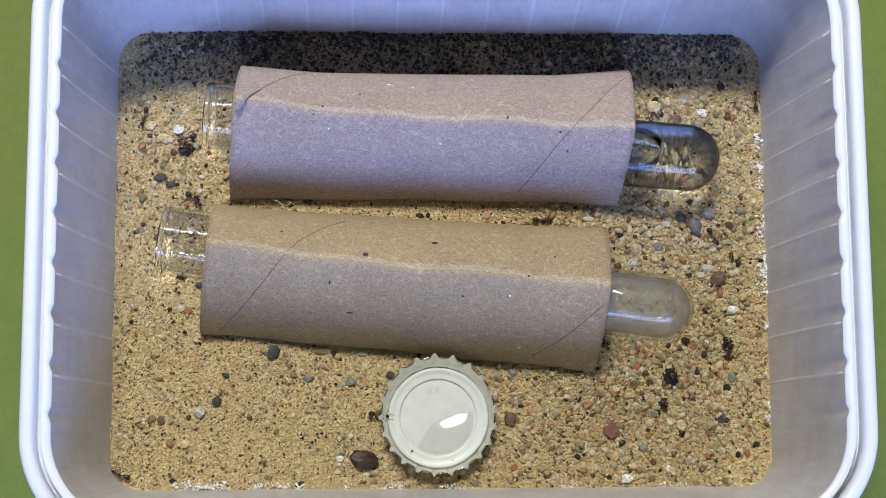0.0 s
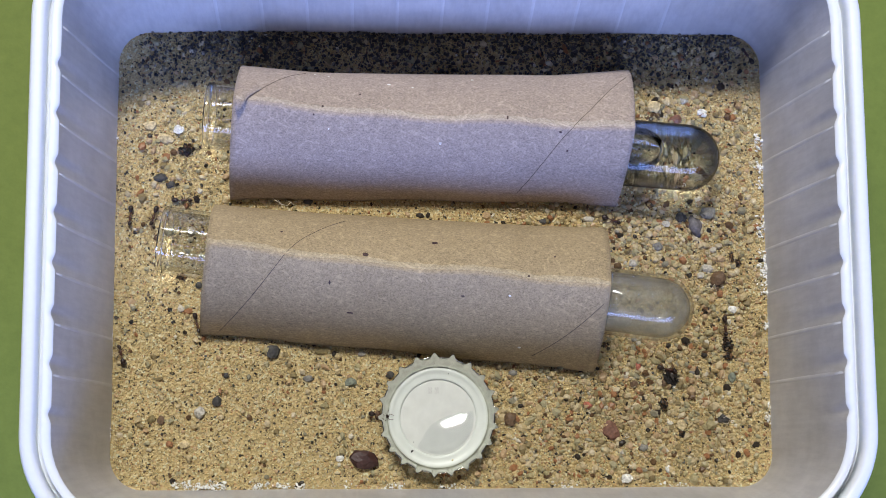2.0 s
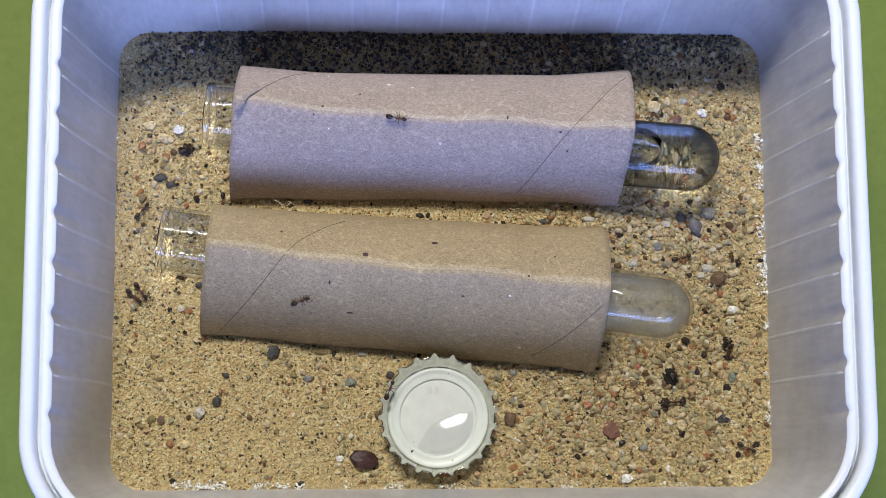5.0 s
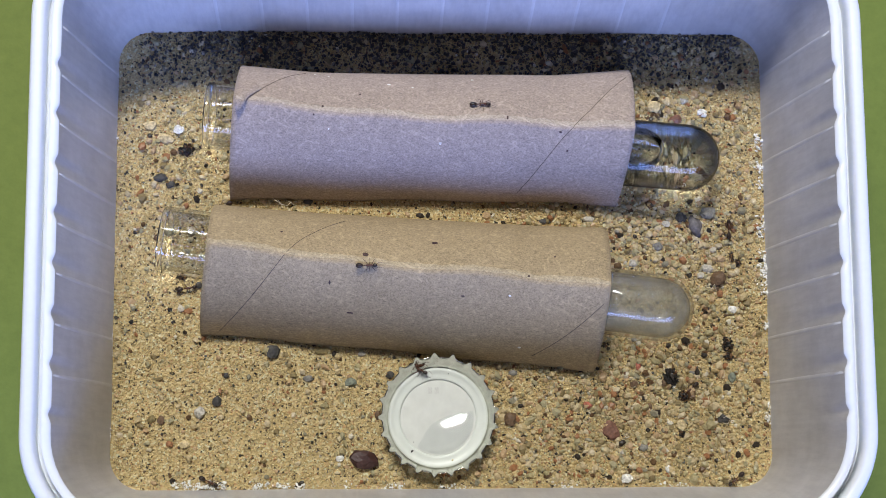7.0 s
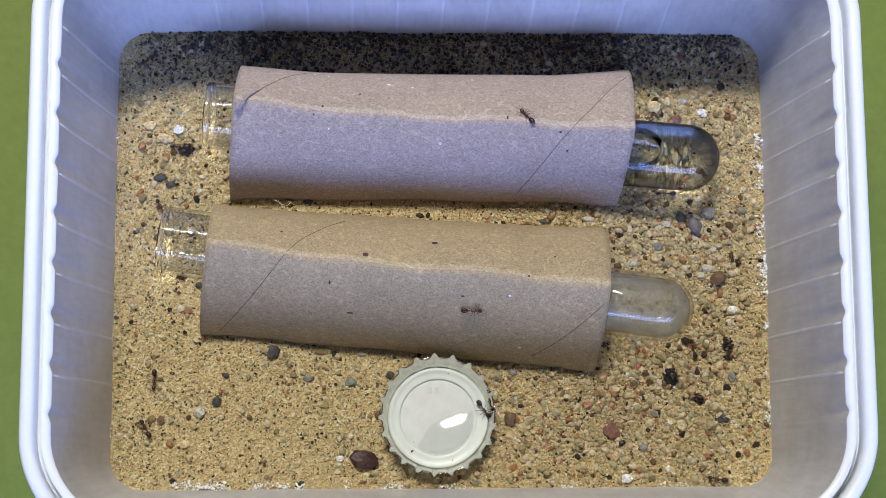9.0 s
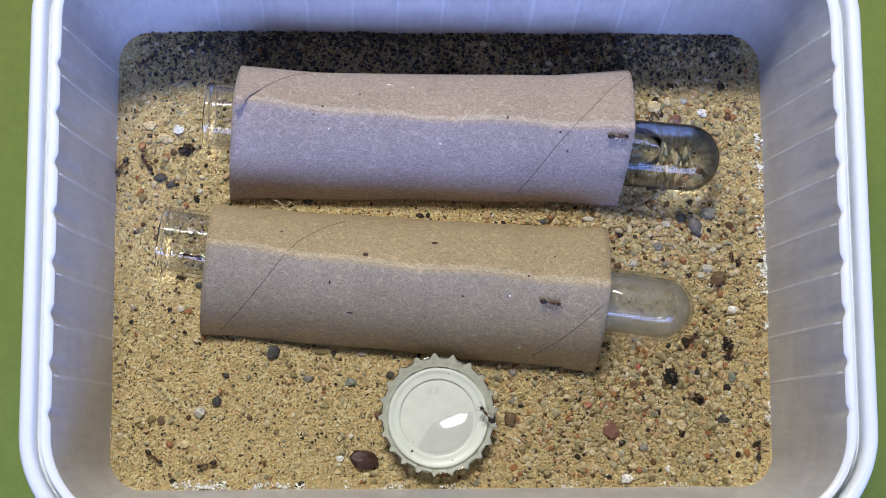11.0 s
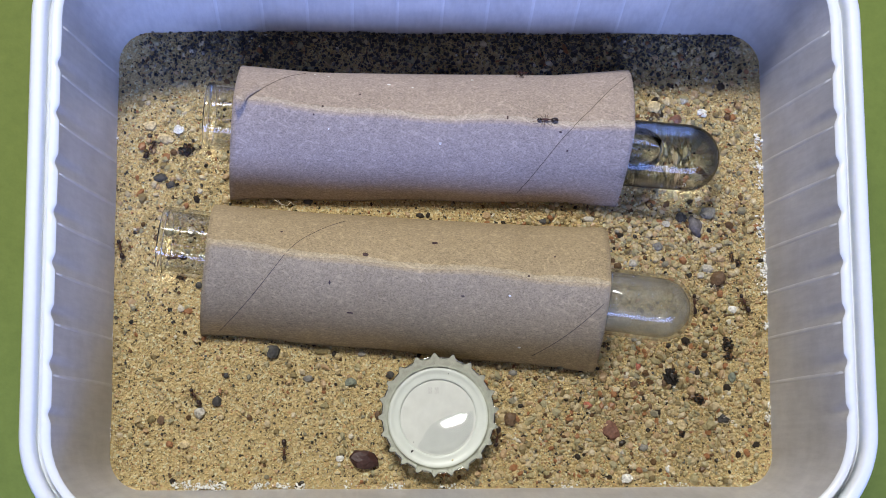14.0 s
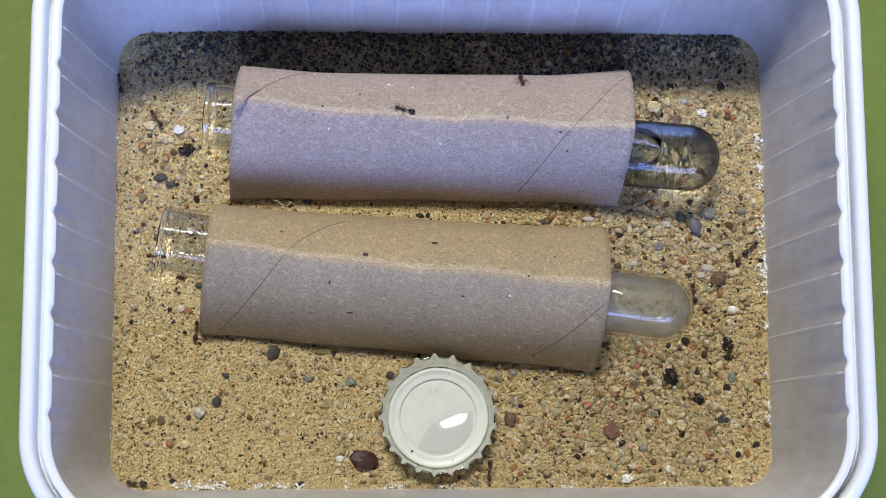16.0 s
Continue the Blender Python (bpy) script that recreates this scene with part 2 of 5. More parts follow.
# ---- the tub ----
CX, CY = 0.0, -2.0 * MM


def rounded_rectangle(hx, hy, r, straight_x, straight_y, bend, mid=-2.0 * MM):
    """Points and outward normals round a rounded rectangle about (CX, CY), with the running length of its straight sides."""
    out = []
    corners = ((1, 1, 0), (-1, 1, 90), (-1, -1, 180), (1, -1, 270))
    for i, (sx, sy, start) in enumerate(corners):
        cx, cy = CX + sx * (hx - r), mid + sy * (hy - r)
        for k in range(bend):
            a = radians(start + 90 * k / (bend - 1))
            out.append((cx + r * math.cos(a), cy + r * math.sin(a), math.cos(a), math.sin(a), None))
        count = straight_x if i % 2 == 0 else straight_y
        length = 2 * ((hx if i % 2 == 0 else hy) - r)
        nx, ny = math.cos(radians(start + 90)), math.sin(radians(start + 90))
        px, py = cx + r * nx, cy + r * ny
        dx, dy = -ny, nx
        for k in range(1, count):
            u = length * k / count
            out.append((px + dx * u, py + dy * u, nx, ny, (px + dx * u) if i % 2 == 0 else (py + dy * u)))
    return out


RIB, RIB_START = 12.53 * MM, 50.0 * MM


def rib_wave(place, end):
    """Shallow channels pressed outwards into the wall, with flat stretches between them."""
    if place is None:
        return 0.0
    u = ((RIB_START - place) / RIB) % 1.0
    fade = min(1.0, max(0.0, (end - abs(place)) / (5 * MM)))
    d = abs(u - 0.80) / 0.20
    return 0.62 * MM * (0.5 + 0.5 * math.cos(math.pi * d)) * fade if d < 1 else 0.0


def rib_growth(k):
    """Ribs deepen towards the rim."""
    return 0.05 + 1.4 * max(0.0, k) ** 4


def wall_ring(z, offset, ribs=1.0):
    """One level of the tub's wall."""
    k = (z + 0.012) / 0.064
    hx, hy, r = (90.0 + 8.0 * k) * MM, (62.3 + 11.7 * k) * MM, (6.2 + 15.8 * k) * MM
    mid = (-2.6 + 2.6 * k) * MM
    out = []
    for x, y, nx, ny, s in rounded_rectangle(hx, hy, r, 420, 270, 14, mid):
        end = (hx if abs(ny) > 0.5 else hy) - r
        w = rib_wave(s, end) * rib_growth(k) * ribs + offset
        out.append((x + nx * w, y + ny * w, z))
    return out


def ring_mesh(name, rings, mat, closed=False):
    cols = len(rings[0])
    return mesh_from(name, [p for ring in rings for p in ring], grid_faces(len(rings), cols, wrap_rows=closed, wrap_cols=True), mat)


def build_tub():
    tub = tagged(new("plastic_tub"), "milky translucent ribbed plastic tub on the green table", "tub")
    inner = [wall_ring(-0.012 + 0.062 * i / 10, 0.0) for i in range(11)]
    outer = [wall_ring(-0.0145 + 0.064 * i / 10, 1.0 * MM) for i in range(11)]
    body = child("body", ring_mesh("body", outer[::-1] + inner, PLASTIC), tub, "milky ribbed plastic wall")
    base = rounded_rectangle(90.5 * MM, 63.5 * MM, 6.5 * MM, 30, 20, 8)
    n = len(base)
    verts = [(p[0], p[1], -0.0150) for p in base] + [(p[0], p[1], -0.0118) for p in base]
    faces = [tuple(range(n))[::-1], tuple(range(n, 2 * n))] + [(i, (i + 1) % n, n + (i + 1) % n, n + i) for i in range(n)]
    places = [RIB_START - RIB * (k + 0.02) for k in range(-5, 14)]
    for axis, sign in (("x", 1), ("x", -1), ("y", 1)):
        for place in places:
            pts = []
            for i in range(11):
                k = (4 + 57.0 * i / 10) / 64
                hx, hy, r, mid = (90.0 + 8.0 * k) * MM, (62.3 + 11.7 * k) * MM, (6.2 + 15.8 * k) * MM, (-2.6 + 2.6 * k) * MM
                z, half = -0.012 + 0.064 * k, hy if axis == "x" else hx
                if abs(place) < half - r - 2 * MM:
                    sunk = 1.41 - (0.12 if axis == "x" else 0.06) * max(0.0, math.sin(math.pi * (i + 0.5) / 10.6)) ** 0.7
                    pts.append((CX + sign * (hx + sunk * MM), place, z) if axis == "x" else (place, mid + sign * (hy + sunk * MM), z))
            if len(pts) == 11:
                v, f = tube_along(pts, 1.4 * MM, 48)
                child("rib", mesh_from("rib", v, f, PLASTIC_LIT_RIB), body)
    child("bottom", mesh_from("bottom", verts, faces, PLASTIC, False), tub)

    def level(offset, z):
        return [(x + nx * offset, y + ny * offset, z) for x, y, nx, ny, s in rounded_rectangle(98.0 * MM, 74.0 * MM, 22.0 * MM, 40, 28, 20, 0.0)]

    # flat step inside the bead, from the scalloped wall to the groove
    smooth_rings = []
    for offset, z in ((1.9, 50.9), (2.15, 50.6), (2.3, 49.6), (2.4, 48.6), (3.5, 48.5)):
        ring = []
        for x, y, nx, ny, s in rounded_rectangle(98.0 * MM, 74.0 * MM, 22.0 * MM, 420, 270, 14, 0.0):
            ring.append((x + nx * offset * MM, y + ny * offset * MM, z * MM))
        smooth_rings.append(ring)
    child("step", ring_mesh("step", [wall_ring(0.0498, 0.02 * MM), wall_ring(0.0507, 0.3 * MM), *smooth_rings], PLASTIC_RIM), tub)
    bead = [(3.25, 48.3), (3.3, 51.2), (3.45, 52.3), (3.8, 53.0), (4.5, 53.3), (5.4, 53.35), (6.2, 53.15), (6.75, 52.7), (7.05, 51.8), (7.15, 50.0), (7.2, 44.0),
            (6.6, 43.8), (6.3, 49.0), (5.5, 51.3), (4.3, 51.3), (3.7, 48.5)]
    child("rim", ring_mesh("rim", [level(o * MM, z * MM) for o, z in bead], PLASTIC_RIM, closed=True), tub, "glossy white rolled rim")
    return tub


build_tub()


# ---- the sand ----
def build_sand():
    nx_, ny_ = 150, 106
    xs, ys = np.linspace(-0.0935, 0.0935, nx_), np.linspace(-0.0690, 0.0650, ny_)
    verts = [(x, y, float(sand_height(x, y)) - 0.00016) for y in ys for x in xs]
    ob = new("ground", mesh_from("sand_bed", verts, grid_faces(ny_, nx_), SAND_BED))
    return tagged(ob, "bed of coarse yellow sand filling the tub", "sand", kind="structure")


SAND = build_sand()

ICO_V = []
_bm = bmesh.new()
bmesh.ops.create_icosphere(_bm, subdivisions=1, radius=1.0)
_bm.verts.ensure_lookup_table()
ICO_V = np.array([v.co[:] for v in _bm.verts])
ICO_F = np.array([[v.index for v in f.verts] for f in _bm.faces])
_bm.free()


def inside_tub(x, y, margin=0.0):
    """True where the sand lies inside the tub's rounded outline."""
    hx, hy, r = 0.0917 - margin, 0.0645 - margin, 0.0095
    qx, qy = np.abs(x - CX) - (hx - r), np.abs(y - CY) - (hy - r)
    return np.hypot(np.maximum(qx, 0), np.maximum(qy, 0)) + np.minimum(np.maximum(qx, qy), 0) < r


def scatter(name, x, y, size, lift, mat, rng, worn=(0.55, 1.30), shape_v=ICO_V, shape_f=ICO_F):
    """Many small angular grains, joined."""
    n = len(x)
    squash = rng.uniform(0.5, 1.25, (n, 1, 3)) * size[:, None, None]
    lumps = rng.uniform(*worn, (n, len(shape_v), 1))
    q = rng.normal(size=(n, 4))
    q /= np.linalg.norm(q, axis=1, keepdims=True)
    w, a, b, c = q.T
    rot = np.stack([np.stack([1 - 2 * (b * b + c * c), 2 * (a * b - c * w), 2 * (a * c + b * w)], -1),
                    np.stack([2 * (a * b + c * w), 1 - 2 * (a * a + c * c), 2 * (b * c - a * w)], -1),
                    np.stack([2 * (a * c - b * w), 2 * (b * c + a * w), 1 - 2 * (a * a + b * b)], -1)], 1)
    v = np.einsum("nij,nkj->nki", rot, shape_v[None] * lumps * squash)
    v += np.stack([x, y, sand_height(x, y) + lift * size], -1)[:, None, :]
    f = (shape_f[None] + (np.arange(n) * len(shape_v))[:, None, None]).reshape(-1)
    me = bpy.data.meshes.new(name)
    me.vertices.add(n * len(shape_v))
    me.vertices.foreach_set("co", v.reshape(-1))
    count = n * len(shape_f)
    me.loops.add(count * 3)
    me.loops.foreach_set("vertex_index", f.astype(np.int32))
    me.polygons.add(count)
    me.polygons.foreach_set("loop_start", (np.arange(count) * 3).astype(np.int32))
    me.materials.append(mat)
    me.update(calc_edges=True)
    me.validate()
    me.polygons.foreach_set("use_smooth", [False] * len(me.polygons))
    return new(name, me)


def coarse_share(x, y):
    """How gritty the sand is at a place: coarse towards the round ends of the glass tubes, fine at the front corner."""
    a = np.exp(-(((x - 0.054) / 0.029) ** 2 + ((y + 0.008) / 0.060) ** 2))
    b = 0.14 * np.exp(-(((x + 0.070) / 0.022) ** 2 + ((y - 0.030) / 0.022) ** 2))
    c = 0.25 * np.exp(-(((x - 0.030) / 0.04) ** 2 + ((y + 0.050) / 0.025) ** 2))
    return np.clip(a + b + c + 0.08, 0, 1)


rng = np.random.default_rng(5)


def spread(count, margin):
    x, y = rng.uniform(-0.092, 0.092, count), rng.uniform(-0.0670, 0.0630, count)
    keep = inside_tub(x, y, margin) & (np.hypot(x + 0.0017, y + 0.0466) > 0.0128)
    return x[keep], y[keep]


gx, gy = spread(104000, 0.0002)
tagged(scatter("sand_grains", gx, gy, (0.16 + (0.17 + 0.24 * coarse_share(gx, gy)) * rng.uniform(size=len(gx)) ** 1.3) * MM, rng.uniform(-0.85, 0.30, len(gx)) + 0.30 * coarse_share(gx, gy), GRAINS, rng),
       "loose fine yellow quartz sand grains", "sand", kind="stuff")
for pick, least, most in ((24000, 0.40, 0.88), (12000, 0.80, 1.40)):
    gx, gy = spread(pick, 0.001)
    keep = rng.uniform(size=len(gx)) < coarse_share(gx, gy)
    gx, gy = gx[keep], gy[keep]
    tagged(scatter("grit", gx, gy, (least + (most - least) * rng.uniform(size=len(gx)) ** 2.0) * MM, rng.uniform(-0.5, 0.30, len(gx)), GRIT, rng, (0.80, 1.16)),
           "coarse mixed grit of tan, grey and rusty stones", "grit", kind="stuff")
DARK_GRAINS = make_grains("dark_grains", [(0.0, (0.05, 0.045, 0.035)), (0.35, (0.13, 0.085, 0.045)), (0.55, (0.022, 0.02, 0.018)), (0.72, (0.20, 0.15, 0.09)), (0.84, (0.36, 0.15, 0.07)), (0.93, (0.14, 0.14, 0.12))])
gx, gy = spread(4600, 0.0006)
tagged(scatter("dark_grains", gx, gy, (0.18 + 0.34 * rng.uniform(size=len(gx)) ** 2.2) * MM, rng.uniform(-0.3, 0.45, len(gx)), DARK_GRAINS, rng),
       "scattered dark brown and black sand grains", "sand", kind="stuff")


def crumbs_with_shade():
    """Coarse dark crumbs along the back wall that also stand in for its shade, thickest behind the back cover."""
    n = 12000
    x, y = rng.uniform(-0.086, 0.086, n), 0.0625 - np.abs(rng.normal(0, 0.0085, n))
    patch = 0.5 + 0.5 * np.sin(x * 95 + 0.6) * np.sin(x * 41 + y * 160 + 1.0)
    thick = 0.55 + 0.45 * np.exp(-((x - 0.002) / 0.055) ** 4)
    keep = inside_tub(x, y, 0.0001) & (rng.uniform(size=n) < thick * (0.35 + 0.65 * patch)) & (y > 0.046)
    x, y = x[keep], y[keep]
    size = (0.20 + 0.50 * rng.uniform(size=len(x)) ** 2.6) * MM
    ob = scatter("dark_crumbs", x, y, size, rng.uniform(-0.2, 1.3, len(x)), CRUMB_SHADE, rng)
    return tagged(ob, "coarse dark crumbs along the back wall that deepen its shade", "soil", kind="stuff")


# dark crumb colours, with the strip's shade put into them
CRUMB_SHADE = make_grains("crumbs_and_shade", [(0.0, (0.040, 0.035, 0.030)), (0.32, (0.08, 0.068, 0.055)), (0.56, (0.020, 0.018, 0.017)), (0.72, (0.14, 0.118, 0.09)), (0.86, (0.21, 0.18, 0.14)), (0.95, (0.36, 0.32, 0.26))], 0.6)
crumbs_with_shade()


# ---- cardboard covers over the glass tubes ----
def arch_point(shape, s, u):
    """A point of a folded cardboard cover: s along it, u from its back foot over the fold to its front foot."""
    bl, br, cl, cr, fl, fr, back_flare = shape
    bow = 4 * s * (1 - s)
    back = Vector(bl).lerp(Vector(br), s) + Vector((0, -0.2 * MM * bow, 0))
    top = Vector(cl).lerp(Vector(cr), s) + Vector((0, 0.35 * MM * math.sin(s * 21) + 0.4 * MM * math.sin(s * 9 + 1), 0.2 * MM * math.sin(s * 13)))
    front = Vector(fl).lerp(Vector(fr), s) + Vector((0, 0.5 * MM * bow + 0.25 * MM * math.sin(s * 17), 0))
    flare = 1.5 * MM * max(0.0, (abs(2 * s - 1) - 0.6) / 0.4) ** 1.2 * back_flare
    back.y += flare - 0.25 * MM * back_flare * bow
    top.y += 0.6 * flare
    if u < 0.5:
        a, b = back, top
        c = back.lerp(top, 0.10)
        c.z = back.z + (top.z - back.z) * 0.70
        k = u * 2
    else:
        a, b = top, front
        c = front.lerp(top, 0.28)
        c.z = front.z + (top.z - front.z) * 0.66
        k = u * 2 - 1
    return a * (1 - k) ** 2 + c * 2 * k * (1 - k) + b * k * k


def arch_rows(shape, ns, nu):
    rows = []
    for i in range(ns + 1):
        pts = [arch_point(shape, i / ns, j / nu) for j in range(nu + 1)]
        rows.append(pts)
    return rows


def on_arch(shape, s, u, lift=0.0):
    p = arch_point(shape, s, u)
    e = 0.004
    du = arch_point(shape, s, min(1, u + e)) - arch_point(shape, s, max(0, u - e))
    ds = arch_point(shape, min(1, s + e), u) - arch_point(shape, max(0, s - e), u)
    n = ds.cross(du).normalized()
    if n.z < 0:
        n = -n
    return p + n * lift


def build_cover(shape, mat, worn, label, seams):
    cover = tagged(new("cardboard_cover"), label, "cardboard tube", "cardboard covers over the glass tubes")
    ns, nu = 60, 48
    rows = arch_rows(shape, ns, nu)
    verts, thick = [], 0.55 * MM
    for i, pts in enumerate(rows):
        for j, p in enumerate(pts):
            verts.append(p)
    inner = []
    for i, pts in enumerate(rows):
        for j, p in enumerate(pts):
            a, b = pts[max(0, j - 1)], pts[min(nu, j + 1)]
            t = (b - a).normalized()
            inner.append(p + Vector((0, t.z, -t.y)).normalized() * (-thick if Vector((0, t.z, -t.y)).z > 0 else thick))
    cols, n = nu + 1, len(verts)
    faces = grid_faces(ns + 1, cols)
    faces += [tuple(n + k for k in f[::-1]) for f in grid_faces(ns + 1, cols)]
    for i in range(ns):
        for j in (0, nu):
            a, b = i * cols + j, (i + 1) * cols + j
            faces.append((a, b, n + b, n + a))
    for j in range(nu):
        for i in (0, ns):
            a, b = i * cols + j, i * cols + j + 1
            faces.append((a, b, n + b, n + a))
    shell = child("shell", mesh_from("shell", verts + inner, faces, mat), cover)
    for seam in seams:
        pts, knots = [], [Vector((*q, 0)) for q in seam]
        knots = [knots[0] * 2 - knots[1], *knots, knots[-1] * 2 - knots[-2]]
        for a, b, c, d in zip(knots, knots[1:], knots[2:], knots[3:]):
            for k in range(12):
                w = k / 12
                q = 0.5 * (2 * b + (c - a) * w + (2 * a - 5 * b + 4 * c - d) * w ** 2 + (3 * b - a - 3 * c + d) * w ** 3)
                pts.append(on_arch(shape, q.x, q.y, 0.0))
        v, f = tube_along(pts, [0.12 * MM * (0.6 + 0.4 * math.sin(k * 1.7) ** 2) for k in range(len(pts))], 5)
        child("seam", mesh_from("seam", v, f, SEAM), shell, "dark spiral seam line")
    # strip on the lamp side of the fold, standing in for its highlight
    sides = []
    for k in range(121):
        q = 0.002 + 0.996 * k / 120
        wide = 0.030 + 0.012 * noise.noise(Vector((q * 9, 3.0, shape[6]))) + 0.010 * noise.noise(Vector((q * 41, 7.0, shape[6])))
        low = 0.497 + 0.006 * noise.noise(Vector((q * 23, 1.0, shape[6])))
        sides += [on_arch(shape, q, low - max(0.004, wide), -0.05 * MM), on_arch(shape, q, low - max(0.004, wide) * 0.7, 0.03 * MM), on_arch(shape, q, low - 0.003, 0.03 * MM), on_arch(shape, q, low, -0.05 * MM)]
    child("fold_line", mesh_from("fold_line", sides, grid_faces(121, 4), worn), shell, "pale worn fold line with its highlight painted in")
    return cover


def torn_flap(cover, shape, mat):
    """The loosened corner of the outer ply, its free edge lifted off along the seam."""
    verts, n = [], 10
    for k in range(n + 1):
        q = k / n
        s, u = 0.012 + 0.055 * q, 0.548 - 0.125 * q
        lift = 1.0 * MM * (1 - q) ** 0.8
        verts += [on_arch(shape, s, u, lift + 0.03 * MM), on_arch(shape, s, u, lift + 0.28 * MM),
                  on_arch(shape, max(0.002, s - 0.022), u - 0.055, lift * 0.35), on_arch(shape, max(0.001, s - 0.03), u - 0.10, -0.25 * MM)]
    faces = []
    for k in range(n):
        a, b = k * 4, k * 4 + 4
        faces += [(a, a + 1, b + 1, b), (a + 1, a + 2, b + 2, b + 1), (a + 2, a + 3, b + 3, b + 2), (a, b, b + 3, a + 3)]
    faces += [(0, 3, 2, 1), (n * 4, n * 4 + 1, n * 4 + 2, n * 4 + 3)]
    child("torn_flap", mesh_from("torn_flap", verts, faces, mat), cover, "lifted torn corner of the outer ply")


COVER_BACK = ((-56.0 * MM, 50.5 * MM, 0), (52.6 * MM, 50.2 * MM, 0), (-56.9 * MM, 35.3 * MM, 26 * MM), (50.8 * MM, 28.0 * MM, 26 * MM),
              (-59.7 * MM, 13.8 * MM, 0), (49.1 * MM, 12.3 * MM, 0), 1.0)
COVER_FRONT = ((-63.2 * MM, 12.0 * MM, 0), (45.2 * MM, 5.6 * MM, 0), (-63.4 * MM, -2.7 * MM, 26 * MM), (43.4 * MM, -14.0 * MM, 26 * MM),
               (-67.4 * MM, -24.0 * MM, 0), (41.8 * MM, -34.9 * MM, 0), 0.3)
COVER = build_cover(COVER_BACK, CARDBOARD, CARDBOARD_WORN_LIT, "grey-brown folded cardboard tube lying over a glass tube", [((0.012, 0.54), (0.03, 0.49), (0.075, 0.40), (0.125, 0.28), (0.17, 0.19)), ((0.735, 0.91), (0.825, 0.55), (0.90, 0.40), (0.994, 0.20))])
torn_flap(COVER, COVER_BACK, CARDBOARD)
build_cover(COVER_FRONT, CARDBOARD_BROWN, BROWN_WORN_LIT, "brown folded cardboard tube beside a bottle cap", [((0.045, 0.97), (0.115, 0.745), (0.205, 0.464), (0.27, 0.33), (0.34, 0.21)), ((0.835, 0.92), (0.92, 0.73), (0.995, 0.56))])


# ---- glass test tubes ----
def build_test_tube(mouth, end, radius, label, filled=0.0):
    """A test tube from its open mouth to the tip of its round end, lying on the sand."""
    a, b = Vector(mouth), Vector(end)
    length = (b - a).length
    tube = tagged(new("test_tube"), label, "test tube", "glass test tubes")
    tube.matrix_world = Matrix.Translation(a) @ (b - a).to_track_quat("Z", "X").to_matrix().to_4x4()
    wall = 1.0 * MM
    ri = radius - wall
    lip = [(ri + 0.05 * MM, 0.1 * MM), (radius - 0.4 * MM, -0.30 * MM), (radius - 0.05 * MM, -0.22 * MM), (radius + 0.12 * MM, 0.15 * MM), (radius + 0.10 * MM, 0.7 * MM),
           (radius, 1.3 * MM), (ri, 1.3 * MM), (ri, 0.7 * MM), (ri + 0.05 * MM, 0.1 * MM)]
    v, f = lathe(lip, 56)
    rolled = child("lip", mesh_from("lip", v, f, LIP_GLASS), tube, "rolled clear glass lip")
    rolled.visible_shadow = False
    profile = [(radius, 1.35 * MM)]
    last = length - filled if filled else length - radius
    profile += [(radius, 1.35 * MM + (last - 1.35 * MM) * k / 8) for k in range(1, 9)]
    if filled:
        profile += [(radius - 0.4 * MM, last + 0.3 * MM)]
    else:
        profile += [(max(radius * math.cos(radians(q)), 1e-5), length - radius + radius * math.sin(radians(q))) for q in range(6, 91, 6)]
        profile += [(max(ri * math.cos(radians(q)), 1e-5), length - radius + ri * math.sin(radians(q))) for q in range(90, -1, -6)]
    profile += [(ri, 1.35 * MM + (last - 1.35 * MM) * k / 8) for k in range(8, 0, -1)]
    profile += [(ri, 1.35 * MM), (radius, 1.35 * MM)]
    v, f = lathe(profile, 56)
    glass = child("glass_wall", mesh_from("glass_wall", v, f, GLASS), tube)
    glass.visible_shadow = False
    return tube, length, ri


def lining(length, ri, start, mat, name, parent, label, close=True):
    """What fills or coats the round end from a place along the tube."""
    r = ri - 0.02 * MM
    profile = [(1e-5, start + 3.5 * MM)] if close else [(r - 0.12 * MM, start)]
    if close:
        profile += [(r * math.sin(radians(q)), start + 3.5 * MM * math.cos(radians(q)) ** 0.8) for q in range(10, 90, 10)]
    profile += [(r, start)] + [(r, start + (length - 9.2 * MM - start) * k / 4) for k in range(1, 5)]
    profile += [(max(r * math.cos(radians(q)), 1e-5), length - 9.2 * MM + r * math.sin(radians(q))) for q in range(5, 91, 5)]
    if not close:
        q_in = r - 0.12 * MM
        profile += [(max(q_in * math.cos(radians(q)), 1e-5), length - 9.2 * MM + q_in * math.sin(radians(q))) for q in range(90, -1, -10)] + [(q_in, start)]
    v, f = lathe(profile, 96)
    ob = child(name, mesh_from(name, v, f, mat), parent, label)
    ob.visible_shadow = close
    return ob


tube, length, ri = build_test_tube((-65.3 * MM, 36.0 * MM, 9.4 * MM), (76.8 * MM, 23.6 * MM, 9.4 * MM), 9.2 * MM,
                                   "clear glass test tube with water in its round end", 46 * MM)
WATER_BODY = lining(length, ri + 1.02 * MM, length - 45 * MM, WATER, "water", tube, "clear water held in the round end")
WATER_BODY.visible_shadow = False


